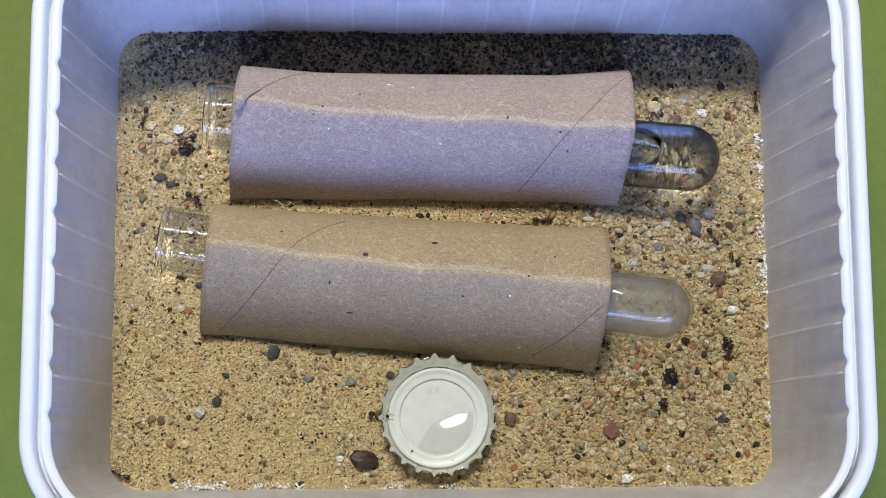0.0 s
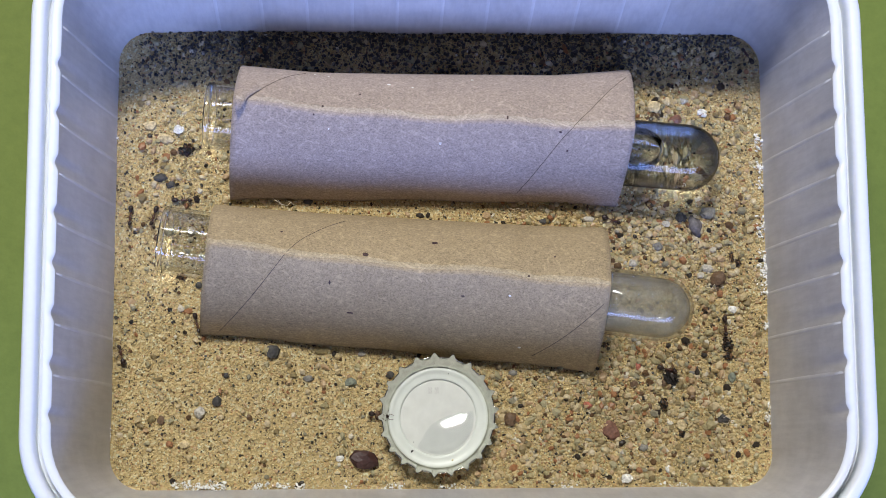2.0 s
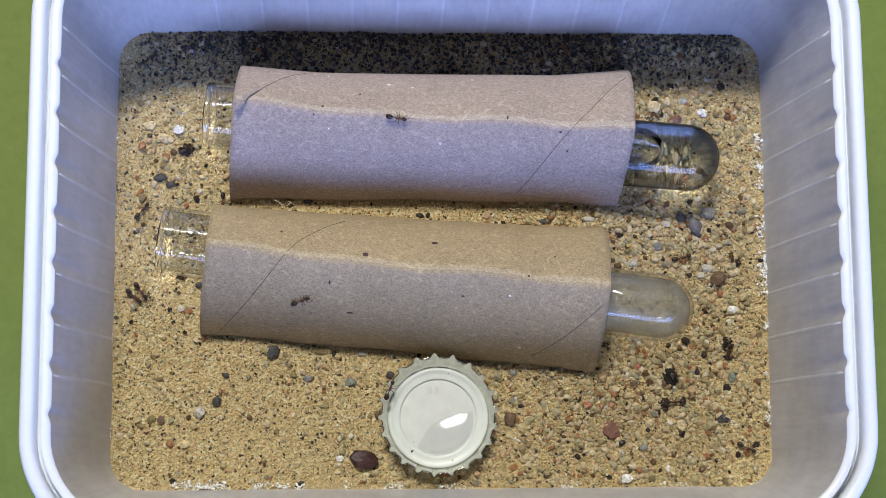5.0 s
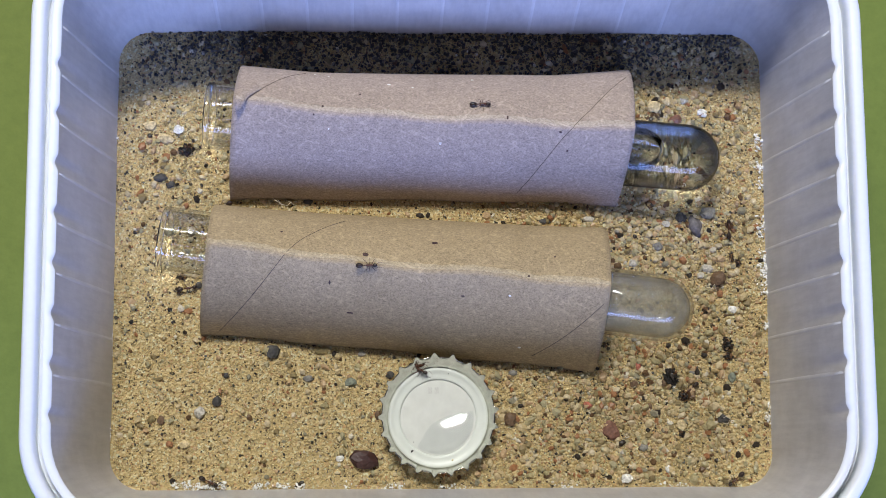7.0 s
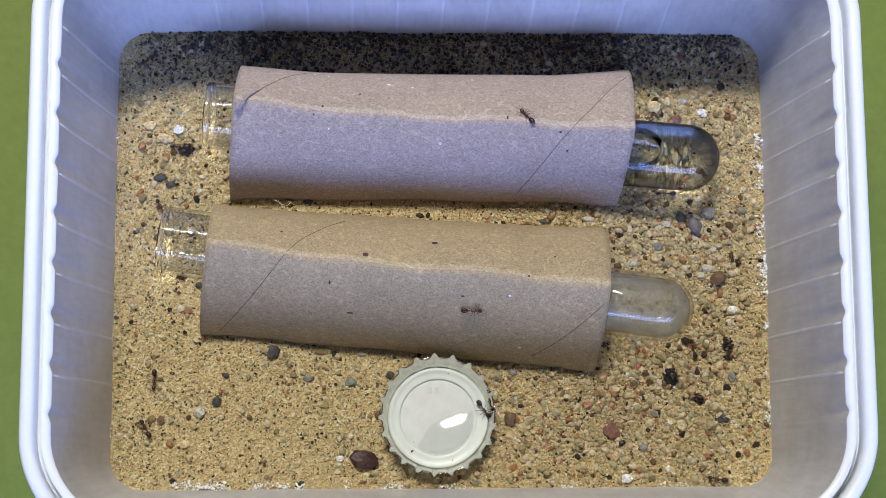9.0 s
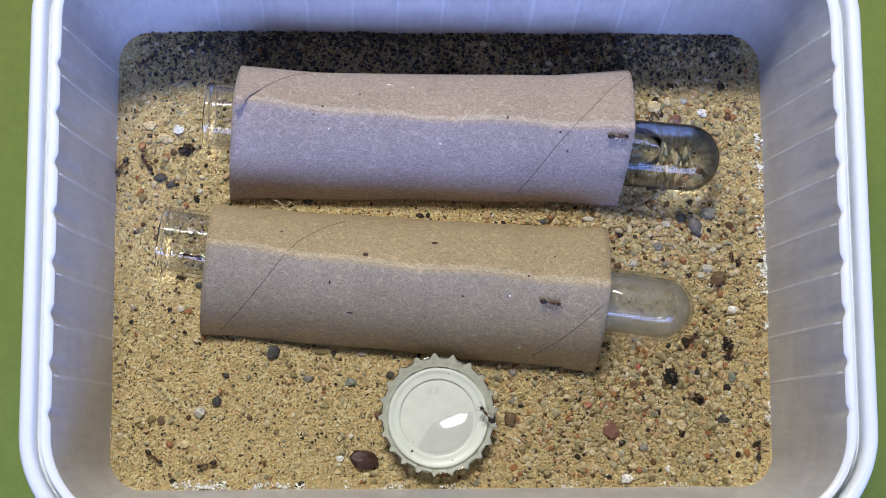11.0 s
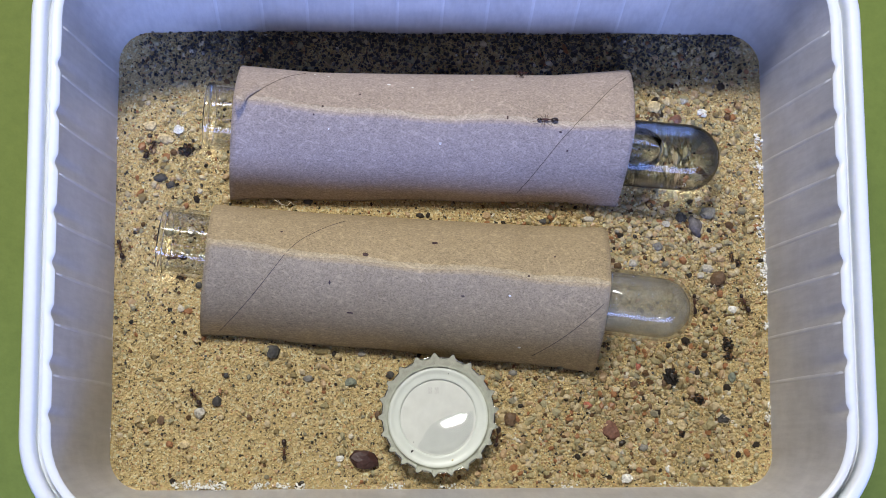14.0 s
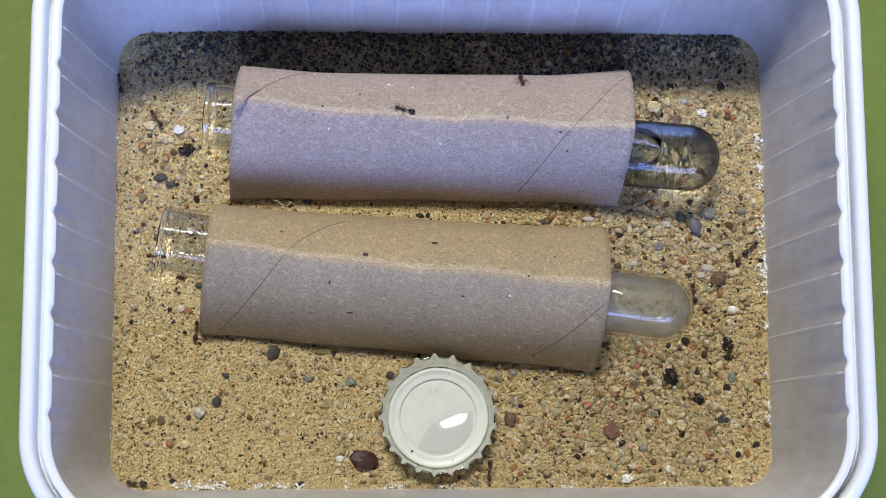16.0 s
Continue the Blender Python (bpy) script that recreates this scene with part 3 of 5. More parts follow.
def glass_end(length, radius, start, parent):
    """The round end's thin glass, close round the water, with edge shade put in."""
    profile = []
    for r in (radius + 0.06 * MM, radius + 0.02 * MM):
        line = [(r, start + (length - radius - start) * k / 6) for k in range(7)]
        line += [(max(r * math.cos(radians(q)), 1e-5), length - radius + r * math.sin(radians(q))) for q in range(5, 91, 5)]
        profile += line if r > radius + 0.04 * MM else line[::-1]
    v, f = lathe(profile + profile[:1], 96)
    return child("glass_end", mesh_from("glass_end", v, f, EDGE_SHADE_GLASS), parent, "glass of the round end with shade put into its edges")


glass_end(length, 9.2 * MM, length - 45 * MM, tube)


def air_bubble(parent, nose, radius, drop):
    """The rounded nose of the air that lies over the water."""
    profile = [(1e-5, nose)] + [(radius * math.sin(radians(q)), nose - radius * 1.5 * (1 - math.cos(radians(q)))) for q in range(8, 91, 8)]
    profile += [(radius, nose - 17 * MM)] + [(max(1e-5, radius * math.cos(radians(q))), nose - 17 * MM - radius * 0.5 * math.sin(radians(q))) for q in range(15, 91, 15)]
    v, f = lathe(profile, 40)
    v = [(x + drop[0], y + drop[1], z) for x, y, z in v]
    return child("air_bubble", mesh_from("air_bubble", v, f, AIR), parent, "rounded air bubble in the water")


AIR = make_water("air_in_water", 0.752)
BUBBLE_AXIS = tube.matrix_world.to_3x3().inverted() @ Vector((0, 0.15, 1))
air_bubble(WATER_BODY, length - 16.2 * MM, 5.3 * MM, (BUBBLE_AXIS.x * 3.3 * MM, BUBBLE_AXIS.y * 3.3 * MM))
tube, length, ri = build_test_tube((-77.0 * MM, 1.3 * MM, 9.4 * MM), (68.4 * MM, -19.0 * MM, 9.4 * MM), 9.2 * MM,
                                   "clear glass test tube fogged inside its round end")
FILM = lining(length, ri, length - 40 * MM, FOG, "condensation", tube, "milky film of condensation", False)


def droplets(parent, film, length, ri, count):
    """Fine water drops on the inside of the fogged end."""
    r = random.Random(8)
    lens = bmesh.new()
    up = parent.matrix_world.to_3x3().inverted() @ Vector((0, -0.15, 1))
    for _ in range(count):
        a = math.atan2(up.y, up.x) + r.gauss(0, 0.55)
        z = length - r.uniform(6, 23) * MM
        size = r.uniform(0.06, 0.20) * MM * (1.0 if r.random() < 0.85 else 1.6)
        m = Matrix.Translation(((ri - 0.15 * MM) * math.cos(a), (ri - 0.15 * MM) * math.sin(a), z)) @ Matrix.Diagonal((size, size, size, 1))
        bmesh.ops.create_icosphere(lens, subdivisions=1, radius=1.0, matrix=m)
    me = bpy.data.meshes.new("droplets")
    lens.to_mesh(me)
    lens.free()
    me.materials.append(WATER)
    me.polygons.foreach_set("use_smooth", [True] * len(me.polygons))
    child("droplets", me, film, "fine drops of condensed water")


droplets(tube, FILM, length, ri, 280)


# ---- bottle cap ----
def build_cap(x, y, turn):
    cap = tagged(new("bottle_cap"), "upturned crown bottle cap with pale liner on the sand", "bottle cap")
    cap.matrix_world = pose(x, y, 0.55 * MM, 1.5, 0, turn)
    sides, teeth = 336, 21
    rows = []
    for k in range(sides):
        a = 2 * math.pi * k / sides
        w = math.cos(teeth * a)
        bent = 0.5 + 0.5 * math.sin(a)
        flare = (1.15 * (max(0.0, w) ** 2 - 0.25) + 0.35 + 1.5 * bent ** 2) * MM
        peak = (max(0, w) ** 5) * (1.2 + 0.5 * bent) * MM
        c, s = math.cos(a), math.sin(a)
        ring = []
        for r, z, f_, p_ in ((13.2, 0.0, 0, 0), (13.9, 0.35, 0, 0), (14.2, 1.2, 0.05, 0), (14.35, 2.4, 0.3, 0), (14.7, 3.8, 0.8, 0.2), (15.1, 5.0, 1.0, 0.9), (15.05, 5.15, 1.0, 1.0),
                             (14.85, 5.0, 1.0, 0.9), (14.45, 3.8, 0.8, 0.2), (14.1, 2.4, 0.3, 0), (13.95, 1.3, 0.05, 0), (13.7, 0.6, 0, 0), (13.2, 0.3, 0, 0)):
            rr = r * MM + flare * f_
            ring.append((rr * c, rr * s, z * MM + peak * p_ * (1 + 0.12 * math.sin(k * 0.37))))
        rows.append(ring)
    child("crimped_skirt", mesh_from("crimped_skirt", [p for ring in rows for p in ring], grid_faces(sides, 13, wrap_rows=True), TIN), cap, "crimped bare tin skirt")
    v, f = lathe([(0.01, 0.0), (13.25, 0.0), (13.25, 0.3), (10.4, 0.34), (10.1, 0.46), (9.9, 0.47), (5.0, 0.47), (0.01, 0.47)], 72)
    child("disc", mesh_from("disc", [tuple(q * MM for q in p) for p in v], f, METAL_INSIDE), cap)
    v, f = lathe([(13.9, 0.35), (13.75, 1.25), (13.3, 1.5), (12.6, 1.1), (11.9, 0.85), (11.2, 0.95), (10.75, 0.93), (10.5, 0.7), (10.42, 0.30)], 72)
    child("liner", mesh_from("liner", [tuple(q * MM for q in p) for p in v], f, LINER), cap, "pale soft plastic liner ring")
    return cap


CAP = build_cap(-1.7 * MM, -47.2 * MM, 8)


def cap_details(cap):
    """A film of clear liquid lying in the cap, and the faint moulded mark."""
    edge = [(-5.6, -7.6), (-4.4, -5.8), (-3.3, -3.6), (-1.6, -1.7), (0.4, -0.5), (3.0, 0.6), (6.2, 1.3), (9.3, 1.8)]
    shore = []
    for (x0, y0), (x1, y1) in zip(edge, edge[1:]):
        shore += [(x0 + (x1 - x0) * k / 6, y0 + (y1 - y0) * k / 6) for k in range(6)]
    arc = [(9.85 * math.cos(radians(q)), 9.85 * math.sin(radians(q))) for q in range(10, -126, -5)]
    pts = shore + arc
    n = len(pts)
    cx, cy = 2.6, -4.2

    def swell(x, y, wide):
        """Height of the rounded drop by the distance from its edge."""
        d = min(math.hypot(x - a, y - b) for a, b in shore)
        rise = 0.36 * min(d, 1.0) + 0.315 * min(max(d - 1.0, 0), 2.2)
        late = min(max(d - 3.2, 0), 2.5)
        rise += 0.29 * late - 0.058 * late * late
        side = min(1.0, max(0.0, (9.9 - math.hypot(x, y)) / 2.6))
        return 0.50 + wide * rise * (1 - (1 - side) ** 2)

    verts = [(x * MM, y * MM, 0.47 * MM) for x, y in pts]
    for f_ in (1.0, 0.96, 0.91, 0.85, 0.78, 0.7, 0.61, 0.51, 0.4, 0.28, 0.15):
        ring = [(cx + (x - cx) * f_, cy + (y - cy) * f_) for x, y in pts]
        verts += [(x * MM, y * MM, swell(x, y, 1.0) * MM) for x, y in ring]
    faces = [(r * n + k, r * n + (k + 1) % n, (r + 1) * n + (k + 1) % n, (r + 1) * n + k) for r in range(11) for k in range(n)]
    faces.append(tuple(11 * n + k for k in range(n)))
    ob = new("liquid", mesh_from("liquid", verts, faces, SYRUP))
    ob.matrix_world = cap.matrix_world @ pose(0, 0, 0, 0, 0, -8)
    tagged(ob, "shallow film of clear liquid lying in the bottle cap", "liquid")
    bars, sides = [], []
    for x in (-0.9, 0.9):
        n = len(bars)
        bars += [((x + a) * MM, b * MM, c * MM) for a in (-0.55, 0.55) for b in (-0.85, 0.85) for c in (-0.1, 0.05)]
        sides += [tuple(n + q for q in f) for f in ((0, 1, 3, 2), (4, 6, 7, 5), (0, 4, 5, 1), (2, 3, 7, 6), (0, 2, 6, 4), (1, 5, 7, 3))]
    me = mesh_from("moulded_mark", bars, sides, DIGITS, False)
    disc = [o for o in cap.children if o.name.startswith("disc")][0]
    digits = child("moulded_mark", me, disc, "faint moulded mark")
    digits.matrix_basis = pose(-0.2 * MM, 7.6 * MM, 0.53 * MM, 0, 0, -8)


SYRUP = make_thin_glass("clear_liquid", 0.0, 0.0)
DIGITS = plain("moulded_mark", (0.60, 0.61, 0.57), 0.4, grain=0.12, scale=2500)
cap_details(CAP)


# ---- stones, crust and fibres lying on the sand ----
STONE = {
    "white": ((0.74, 0.72, 0.67), "small white quartz pebble on the sand"), "tan": ((0.56, 0.45, 0.25), "small tan pebble on the sand"),
    "black": ((0.012, 0.012, 0.012), "small glossy black pebble on the sand"), "grey_dark": ((0.052, 0.050, 0.046), "small dark grey pebble on the sand"),
    "grey": ((0.22, 0.21, 0.18), "small grey pebble on the sand"), "grey_green": ((0.17, 0.19, 0.14), "small greenish grey pebble on the sand"),
    "olive": ((0.22, 0.17, 0.07), "small olive brown pebble on the sand"), "pale": ((0.46, 0.43, 0.36), "small pale grey pebble on the sand"),
    "brown": ((0.14, 0.085, 0.045), "small brown pebble on the sand"), "rust": ((0.30, 0.14, 0.06), "small rusty orange pebble on the sand"),
    "maroon": ((0.050, 0.020, 0.017), "dark maroon stone chip on the sand"), "red_brown": ((0.18, 0.085, 0.055), "small red-brown pebble on the sand"),
    "red": ((0.40, 0.13, 0.08), "small brick red pebble on the sand"), "violet": ((0.13, 0.12, 0.125), "small violet grey pebble on the sand"),
}
STONE_MATS = {k: plain("stone_" + k, c, 0.5 if k in ("black", "maroon") else 0.65, 0.0, 0.38, 1300, 0.00014) for k, (c, _) in STONE.items()}


def pebble_mesh(w, h, mat, seed, tone):
    bm = bmesh.new()
    bmesh.ops.create_icosphere(bm, subdivisions=2, radius=1.0)
    shift = Vector((seed * 3.7, seed * 1.9, seed * 0.7))
    for v in bm.verts:
        n = v.co.normalized()
        v.co = n * (1.0 + 0.42 * noise.noise(n * 1.3 + shift) + 0.16 * noise.noise(n * 3.1 + shift))
        v.co.x *= w * 0.5 * MM
        v.co.y *= h * 0.5 * MM
        v.co.z *= min(w, h) * 0.36 * MM
    me = bpy.data.meshes.new("pebble")
    bm.to_mesh(me)
    bm.free()
    me.materials.append(mat)
    me.polygons.foreach_set("use_smooth", [tone == "violet"] * len(me.polygons))
    return me


def clump_mesh(w, h, seed):
    """Dark flakes and crumbs stuck together in one uneven heap."""
    r = random.Random(seed)
    bm = bmesh.new()
    core = bmesh.ops.create_icosphere(bm, subdivisions=2, radius=1.0)["verts"]
    for v in core:
        v.co *= 1.0 + 0.45 * noise.noise(v.co * 1.8 + Vector((seed * 2.3, seed, 0)))
        v.co = Vector((v.co.x * w * 0.36, v.co.y * h * 0.36, v.co.z * min(w, h) * 0.30)) * MM
    for k in range(int(10 + 3.0 * w * h)):
        a, d = r.uniform(0, 6.283), r.random() ** 0.6
        size = r.uniform(0.18, 0.42) * min(w, h) * 0.5 * (1.25 - 0.55 * d)
        x, y = math.cos(a) * d * w * 0.5, math.sin(a) * d * h * 0.5
        z = r.uniform(0.0, 0.5) * min(w, h) * (1.05 - d)
        m = pose(x * MM, y * MM, z * MM, r.uniform(0, 360), r.uniform(0, 360), r.uniform(0, 360)) @ Matrix.Diagonal((size * r.uniform(0.8, 2.0) * MM, size * MM, size * r.uniform(0.3, 0.8) * MM, 1))
        made = bmesh.ops.create_icosphere(bm, subdivisions=1, radius=1.0, matrix=m)["verts"]
        for v in made:
            v.co += Vector((r.uniform(-1, 1), r.uniform(-1, 1), r.uniform(-1, 1))) * size * 0.22 * MM
    me = bpy.data.meshes.new("debris_clump")
    bm.to_mesh(me)
    bm.free()
    me.materials.append(DEBRIS)
    return me


DEBRIS = make_grains("debris", [(0.0, (0.010, 0.009, 0.008)), (0.62, (0.020, 0.014, 0.010)), (0.82, (0.055, 0.026, 0.013)), (0.94, (0.16, 0.08, 0.03))], 0.5)
PEBBLES = []


def pebble(x, y, w, h, turn, tone):
    """A pebble half sunk into the sand, or a clump of dark debris: place and size in millimetres."""
    if tone == "debris":
        ob = new("debris_clump", clump_mesh(w, h, len(PEBBLES) + 1))
        ob.matrix_world = pose(x * MM, y * MM, float(sand_height(x * MM, y * MM)) + 0.2 * MM, 0, 0, turn)
        PEBBLES.append(ob)
        return tagged(ob, "crumbly clump of dark brown debris on the sand", "debris", "debris on the sand")
    ob = new("pebble", pebble_mesh(w, h, STONE_MATS[tone], len(PEBBLES) + 1, tone))
    ob.matrix_world = pose(x * MM, y * MM, float(sand_height(x * MM, y * MM)) + min(w, h) * 0.10 * MM, 0, 0, turn)
    PEBBLES.append(ob)
    return tagged(ob, STONE[tone][1], "pebble", "pebbles on the sand")


pebble(-74.4, 34.0, 3.1, 2.8, 10, "white")
pebble(-78.3, 31.2, 4.4, 2.8, -10, "tan")
pebble(-72.0, 28.1, 4.7, 3.5, 20, "debris")
pebble(-82.3, 35.1, 3.8, 2.5, 0, "tan")
pebble(-79.0, 20.1, 4.1, 2.5, 0, "grey_dark")
pebble(-76.3, 18.1, 2.5, 2.2, 0, "grey_dark")
pebble(-47.2, -28.8, 3.9, 3.8, 0, "grey_dark")
pebble(-37.6, -36.2, 2.7, 1.9, 0, "grey")
pebble(-25.9, -37.2, 3.5, 2.4, 0, "grey_green")
pebble(-34.2, -28.6, 4.3, 1.7, 0, "olive")
pebble(-62.6, -42.5, 2.4, 3.1, 0, "grey_dark")
pebble(-67.3, -45.6, 2.7, 3.1, 30, "pale")
pebble(-77.8, -47.5, 2.0, 2.6, 20, "brown")
pebble(-75.3, -54.1, 2.0, 1.9, 0, "rust")
pebble(-71.3, -54.2, 2.8, 2.0, 0, "tan")
pebble(-22.3, -58.7, 8.2, 5.0, -8, "maroon")
pebble(-28.7, -58.2, 2.4, 1.7, 0, "white")
pebble(50.4, -64.3, 3.3, 2.5, 0, "white")
pebble(62.3, -61.7, 1.9, 2.4, 20, "white")
pebble(63.4, -36.3, 4.3, 5.4, 10, "debris")
pebble(66.3, -51.9, 2.0, 1.9, 0, "debris")
pebble(46.3, -50.9, 4.1, 5.4, 35, "red_brown")
pebble(40.1, -44.0, 2.8, 2.2, 0, "red")
pebble(54.4, -33.1, 1.6, 2.5, 0, "red")
pebble(18.6, -47.7, 3.8, 3.8, 0, "brown")
pebble(81.4, -17.4, 2.4, 2.5, 0, "white")
pebble(79.8, -27.0, 3.2, 4.6, 10, "debris")
pebble(80.0, -30.3, 3.1, 2.5, 0, "debris")
pebble(77.6, -8.6, 4.6, 4.6, 20, "brown")
pebble(75.0, -5.6, 4.0, 2.6, -10, "pale")
pebble(81.6, -2.6, 1.7, 2.8, 20, "debris")
pebble(74.0, -17.4, 3.0, 2.2, 10, "debris")
pebble(71.5, 6.5, 3.8, 6.3, 25, "violet")
pebble(75.1, 10.1, 4.7, 3.8, 0, "grey")
pebble(67.5, 9.0, 3.5, 2.8, 0, "grey_dark")
pebble(66.8, 37.2, 4.1, 2.8, 20, "red_brown")
pebble(74.5, 39.3, 3.1, 2.2, -20, "white")
pebble(60.5, 40.9, 3.8, 4.1, 0, "tan")
pebble(64.3, 42.5, 2.8, 2.5, 0, "tan")
pebble(69.2, 42.9, 2.5, 2.2, 0, "pale")
pebble(80.9, -36.3, 2.4, 3.1, 0, "grey_green")
pebble(77.9, -47.9, 4.1, 2.0, -20, "debris")
pebble(83.4, -4.1, 1.9, 2.7, 0, "debris")
pebble(44.7, -27.4, 3.8, 2.2, 0, "debris")
pebble(-15.0, -35.3, 2.2, 2.2, 0, "grey_dark")
pebble(-18.3, -46.4, 1.7, 2.5, 0, "brown")
pebble(19.3, -34.8, 2.5, 1.6, 0, "grey")
pebble(41.4, 8.5, 2.8, 1.9, 0, "pale")
pebble(28.4, 7.8, 2.8, 1.4, 0, "grey_dark")
pebble(53.5, -4.1, 2.8, 2.5, 0, "pale")
pebble(60.8, 0.9, 2.8, 2.8, 0, "grey")
pebble(61.5, -37.8, 1.9, 1.9, 0, "brown")
pebble(66.1, -49.4, 2.8, 3.1, 0, "tan")
pebble(-22.8, -29.4, 2.2, 1.4, 0, "pale")
pebble(-60.8, 14.1, 2.2, 2.2, 0, "tan")
pebble(-37.9, 13.5, 2.8, 1.6, 0, "grey_dark")
pebble(57.3, -44.4, 1.9, 2.2, 0, "brown")
pebble(55.5, -55.6, 2.5, 2.2, 0, "grey")
pebble(49.2, -56.8, 1.9, 1.6, 0, "pale")
pebble(-72.7, -7.9, 3.1, 2.2, 0, "debris")
pebble(-68.0, -10.2, 2.2, 1.9, 0, "grey_dark")
pebble(53.0, -25.5, 2.5, 1.9, 0, "grey")
pebble(78.1, -12.8, 1.9, 2.2, 0, "rust")
pebble(78.3, -23.2, 1.6, 3.1, 20, "olive")
pebble(63.4, 7.3, 2.8, 1.9, 0, "pale")
pebble(-76.0, -17.0, 1.3, 1.3, 0, "black")
pebble(-86.5, -20.4, 1.4, 1.3, 0, "black")
pebble(-44.0, -18.9, 1.1, 0.9, 0, "black")
pebble(77.7, -47.8, 3.0, 2.6, 0, "grey_dark")
pebble(66.2, -51.9, 2.0, 2.0, 0, "debris")
pebble(53.1, -38.1, 2.2, 2.4, 10, "brown")
pebble(69.5, -35.0, 1.8, 1.6, 0, "grey")
pebble(-60.2, -35.3, 1.6, 1.6, 0, "grey_dark")
pebble(-80.4, -47.2, 2.6, 2.0, 30, "olive")
pebble(-41.5, -35.4, 2.0, 1.8, 0, "olive")

pebble(64.2, -38.6, 1.3, 1.7, 20, "white")
# the stone that an ant drags along
DRAGGED = pebble(61.5, -43.6, 2.5, 4.0, 8, "debris")
tagged(DRAGGED, "loose clump of black debris dragged by an ant")


def crust(x0, y0, x1, y1, count, width):
    """White mineral crust on the sand along a stretch of the wall."""
    lumps = rng.uniform(size=max(2, count // 22))
    u = np.clip(rng.choice(lumps, count) + rng.normal(0, 0.035, count), 0, 1)
    x = (x0 + (x1 - x0) * u + rng.normal(0, width, count)) * MM
    y = (y0 + (y1 - y0) * u + rng.normal(0, width, count)) * MM
    keep = inside_tub(x, y, -0.0006)
    x, y = x[keep], y[keep]
    ob = scatter("salt_crust", x, y, (0.10 + 0.46 * rng.uniform(size=len(x)) ** 3.5) * MM, rng.uniform(0.2, 1.2, len(x)), SALT, rng)
    return tagged(ob, "crumbly white mineral crust at the sand's edge", "salt crust", kind="stuff")


crust(-74, -65.3, -59, -65.6, 330, 0.6)
crust(-59, -65.6, -38, -66.0, 190, 0.6)
crust(90.0, 33, 90.3, 25, 90, 0.8)
crust(90.3, 8, 90.8, -14, 260, 0.9)
crust(90.8, -14, 91, -30, 35, 0.5)
crust(-92.2, -46, -92, -53, 40, 0.4)
crust(-92.6, 15, -92.2, -20, 40, 0.3)
crust(20, -66, 80, -66, 60, 0.5)
crust(-70, 58, 60, 60, 60, 3.0)
crust(90.6, 24, 90.6, 18, 130, 0.6)
crust(90.9, -1, 91.0, -8, 170, 0.7)
crust(90.9, -44, 91.2, -56, 60, 0.5)
crust(-92.4, 34, -92.4, 18, 60, 0.5)
crust(-92.0, -22, -92.0, -46, 70, 0.45)
crust(-36, -66.0, 22, -66.2, 150, 0.6)

FIBRE = plain("pale_fibre", (0.72, 0.66, 0.52), 0.7, grain=0.1)


def fibre(points, thick=0.07):
    v, f = tube_along([tuple(c * MM for c in p) for p in points], thick * MM, 5)
    return tagged(new("fibre", mesh_from("fibre", v, f, FIBRE)), "thin pale plant fibre lying on the sand", "fibre", "fibres on the sand")


fibre([(-48.5, 15.0, 0.8), (-47.0, 13.6, 1.8), (-45.6, 12.6, 2.2), (-44.6, 12.2, 1.6)])
fibre([(-46.6, 14.2, 0.8), (-45.4, 12.4, 2.0), (-43.6, 12.0, 1.6), (-42.6, 13.2, 0.9)])
fibre([(-44.2, 13.8, 0.8), (-42.6, 12.9, 1.9), (-41.6, 12.0, 1.2)])
fibre([(18.6, 11.6, 0.8), (19.8, 11.0, 1.8), (21.4, 11.3, 1.5), (22.4, 10.6, 0.8)])
fibre([(11.6, 52.4, 1.2), (11.2, 53.8, 1.6), (12.4, 54.6, 1.6), (13.2, 53.6, 1.2), (12.2, 52.8, 1.0)])
fibre([(73.8, -11.6, 0.9), (74.6, -10.2, 1.8), (75.9, -10.6, 1.9), (75.4, -11.8, 1.5), (74.2, -11.2, 1.7), (76.6, -11.4, 1.3)])
fibre([(73.6, -10.4, 1.0), (75.0, -11.9, 1.9), (76.4, -10.2, 1.4), (76.9, -12.0, 1.0)])
fibre([(56.2, -36.4, 0.9), (57.6, -35.8, 1.7), (59.0, -36.6, 1.5), (60.2, -36.0, 0.9)])
fibre([(77.0, -48.2, 1.0), (78.4, -47.2, 1.7), (79.6, -48.0, 1.6), (79.0, -49.2, 1.2), (77.8, -49.0, 1.0)])


# ---- small marks on the cardboard ----
def fleck(shape, s, u, w, h, mat, label, raised=0.12):
    p = on_arch(shape, s, u)
    a, b = on_arch(shape, min(1, s + 0.01), u) - p, on_arch(shape, s, min(1, u + 0.01)) - p
    a.normalize()
    n = a.cross(b).normalized()
    if n.z < 0:
        n = -n
    b = n.cross(a)
    r = random.Random(int(s * 1000 + u * 77))
    ring = [p + a * math.cos(k * 0.785) * w * MM * r.uniform(0.35, 0.6) + b * math.sin(k * 0.785) * h * MM * r.uniform(0.35, 0.6) for k in range(8)]
    verts = [q - n * 0.1 * MM for q in ring] + [q + n * raised * MM * 0.6 for q in ring] + [p + n * raised * MM]
    faces = [(k, (k + 1) % 8, 8 + (k + 1) % 8, 8 + k) for k in range(8)] + [(8 + k, 8 + (k + 1) % 8, 16) for k in range(8)]
    ob = new("fleck", mesh_from("fleck", verts, faces, mat, False))
    return tagged(ob, label, "fleck", "flecks on the cardboard")


BLACK_FLECK, WHITE_FLECK, BROWN_FLECK = STONE_MATS["maroon"], STONE_MATS["white"], STONE_MATS["maroon"]
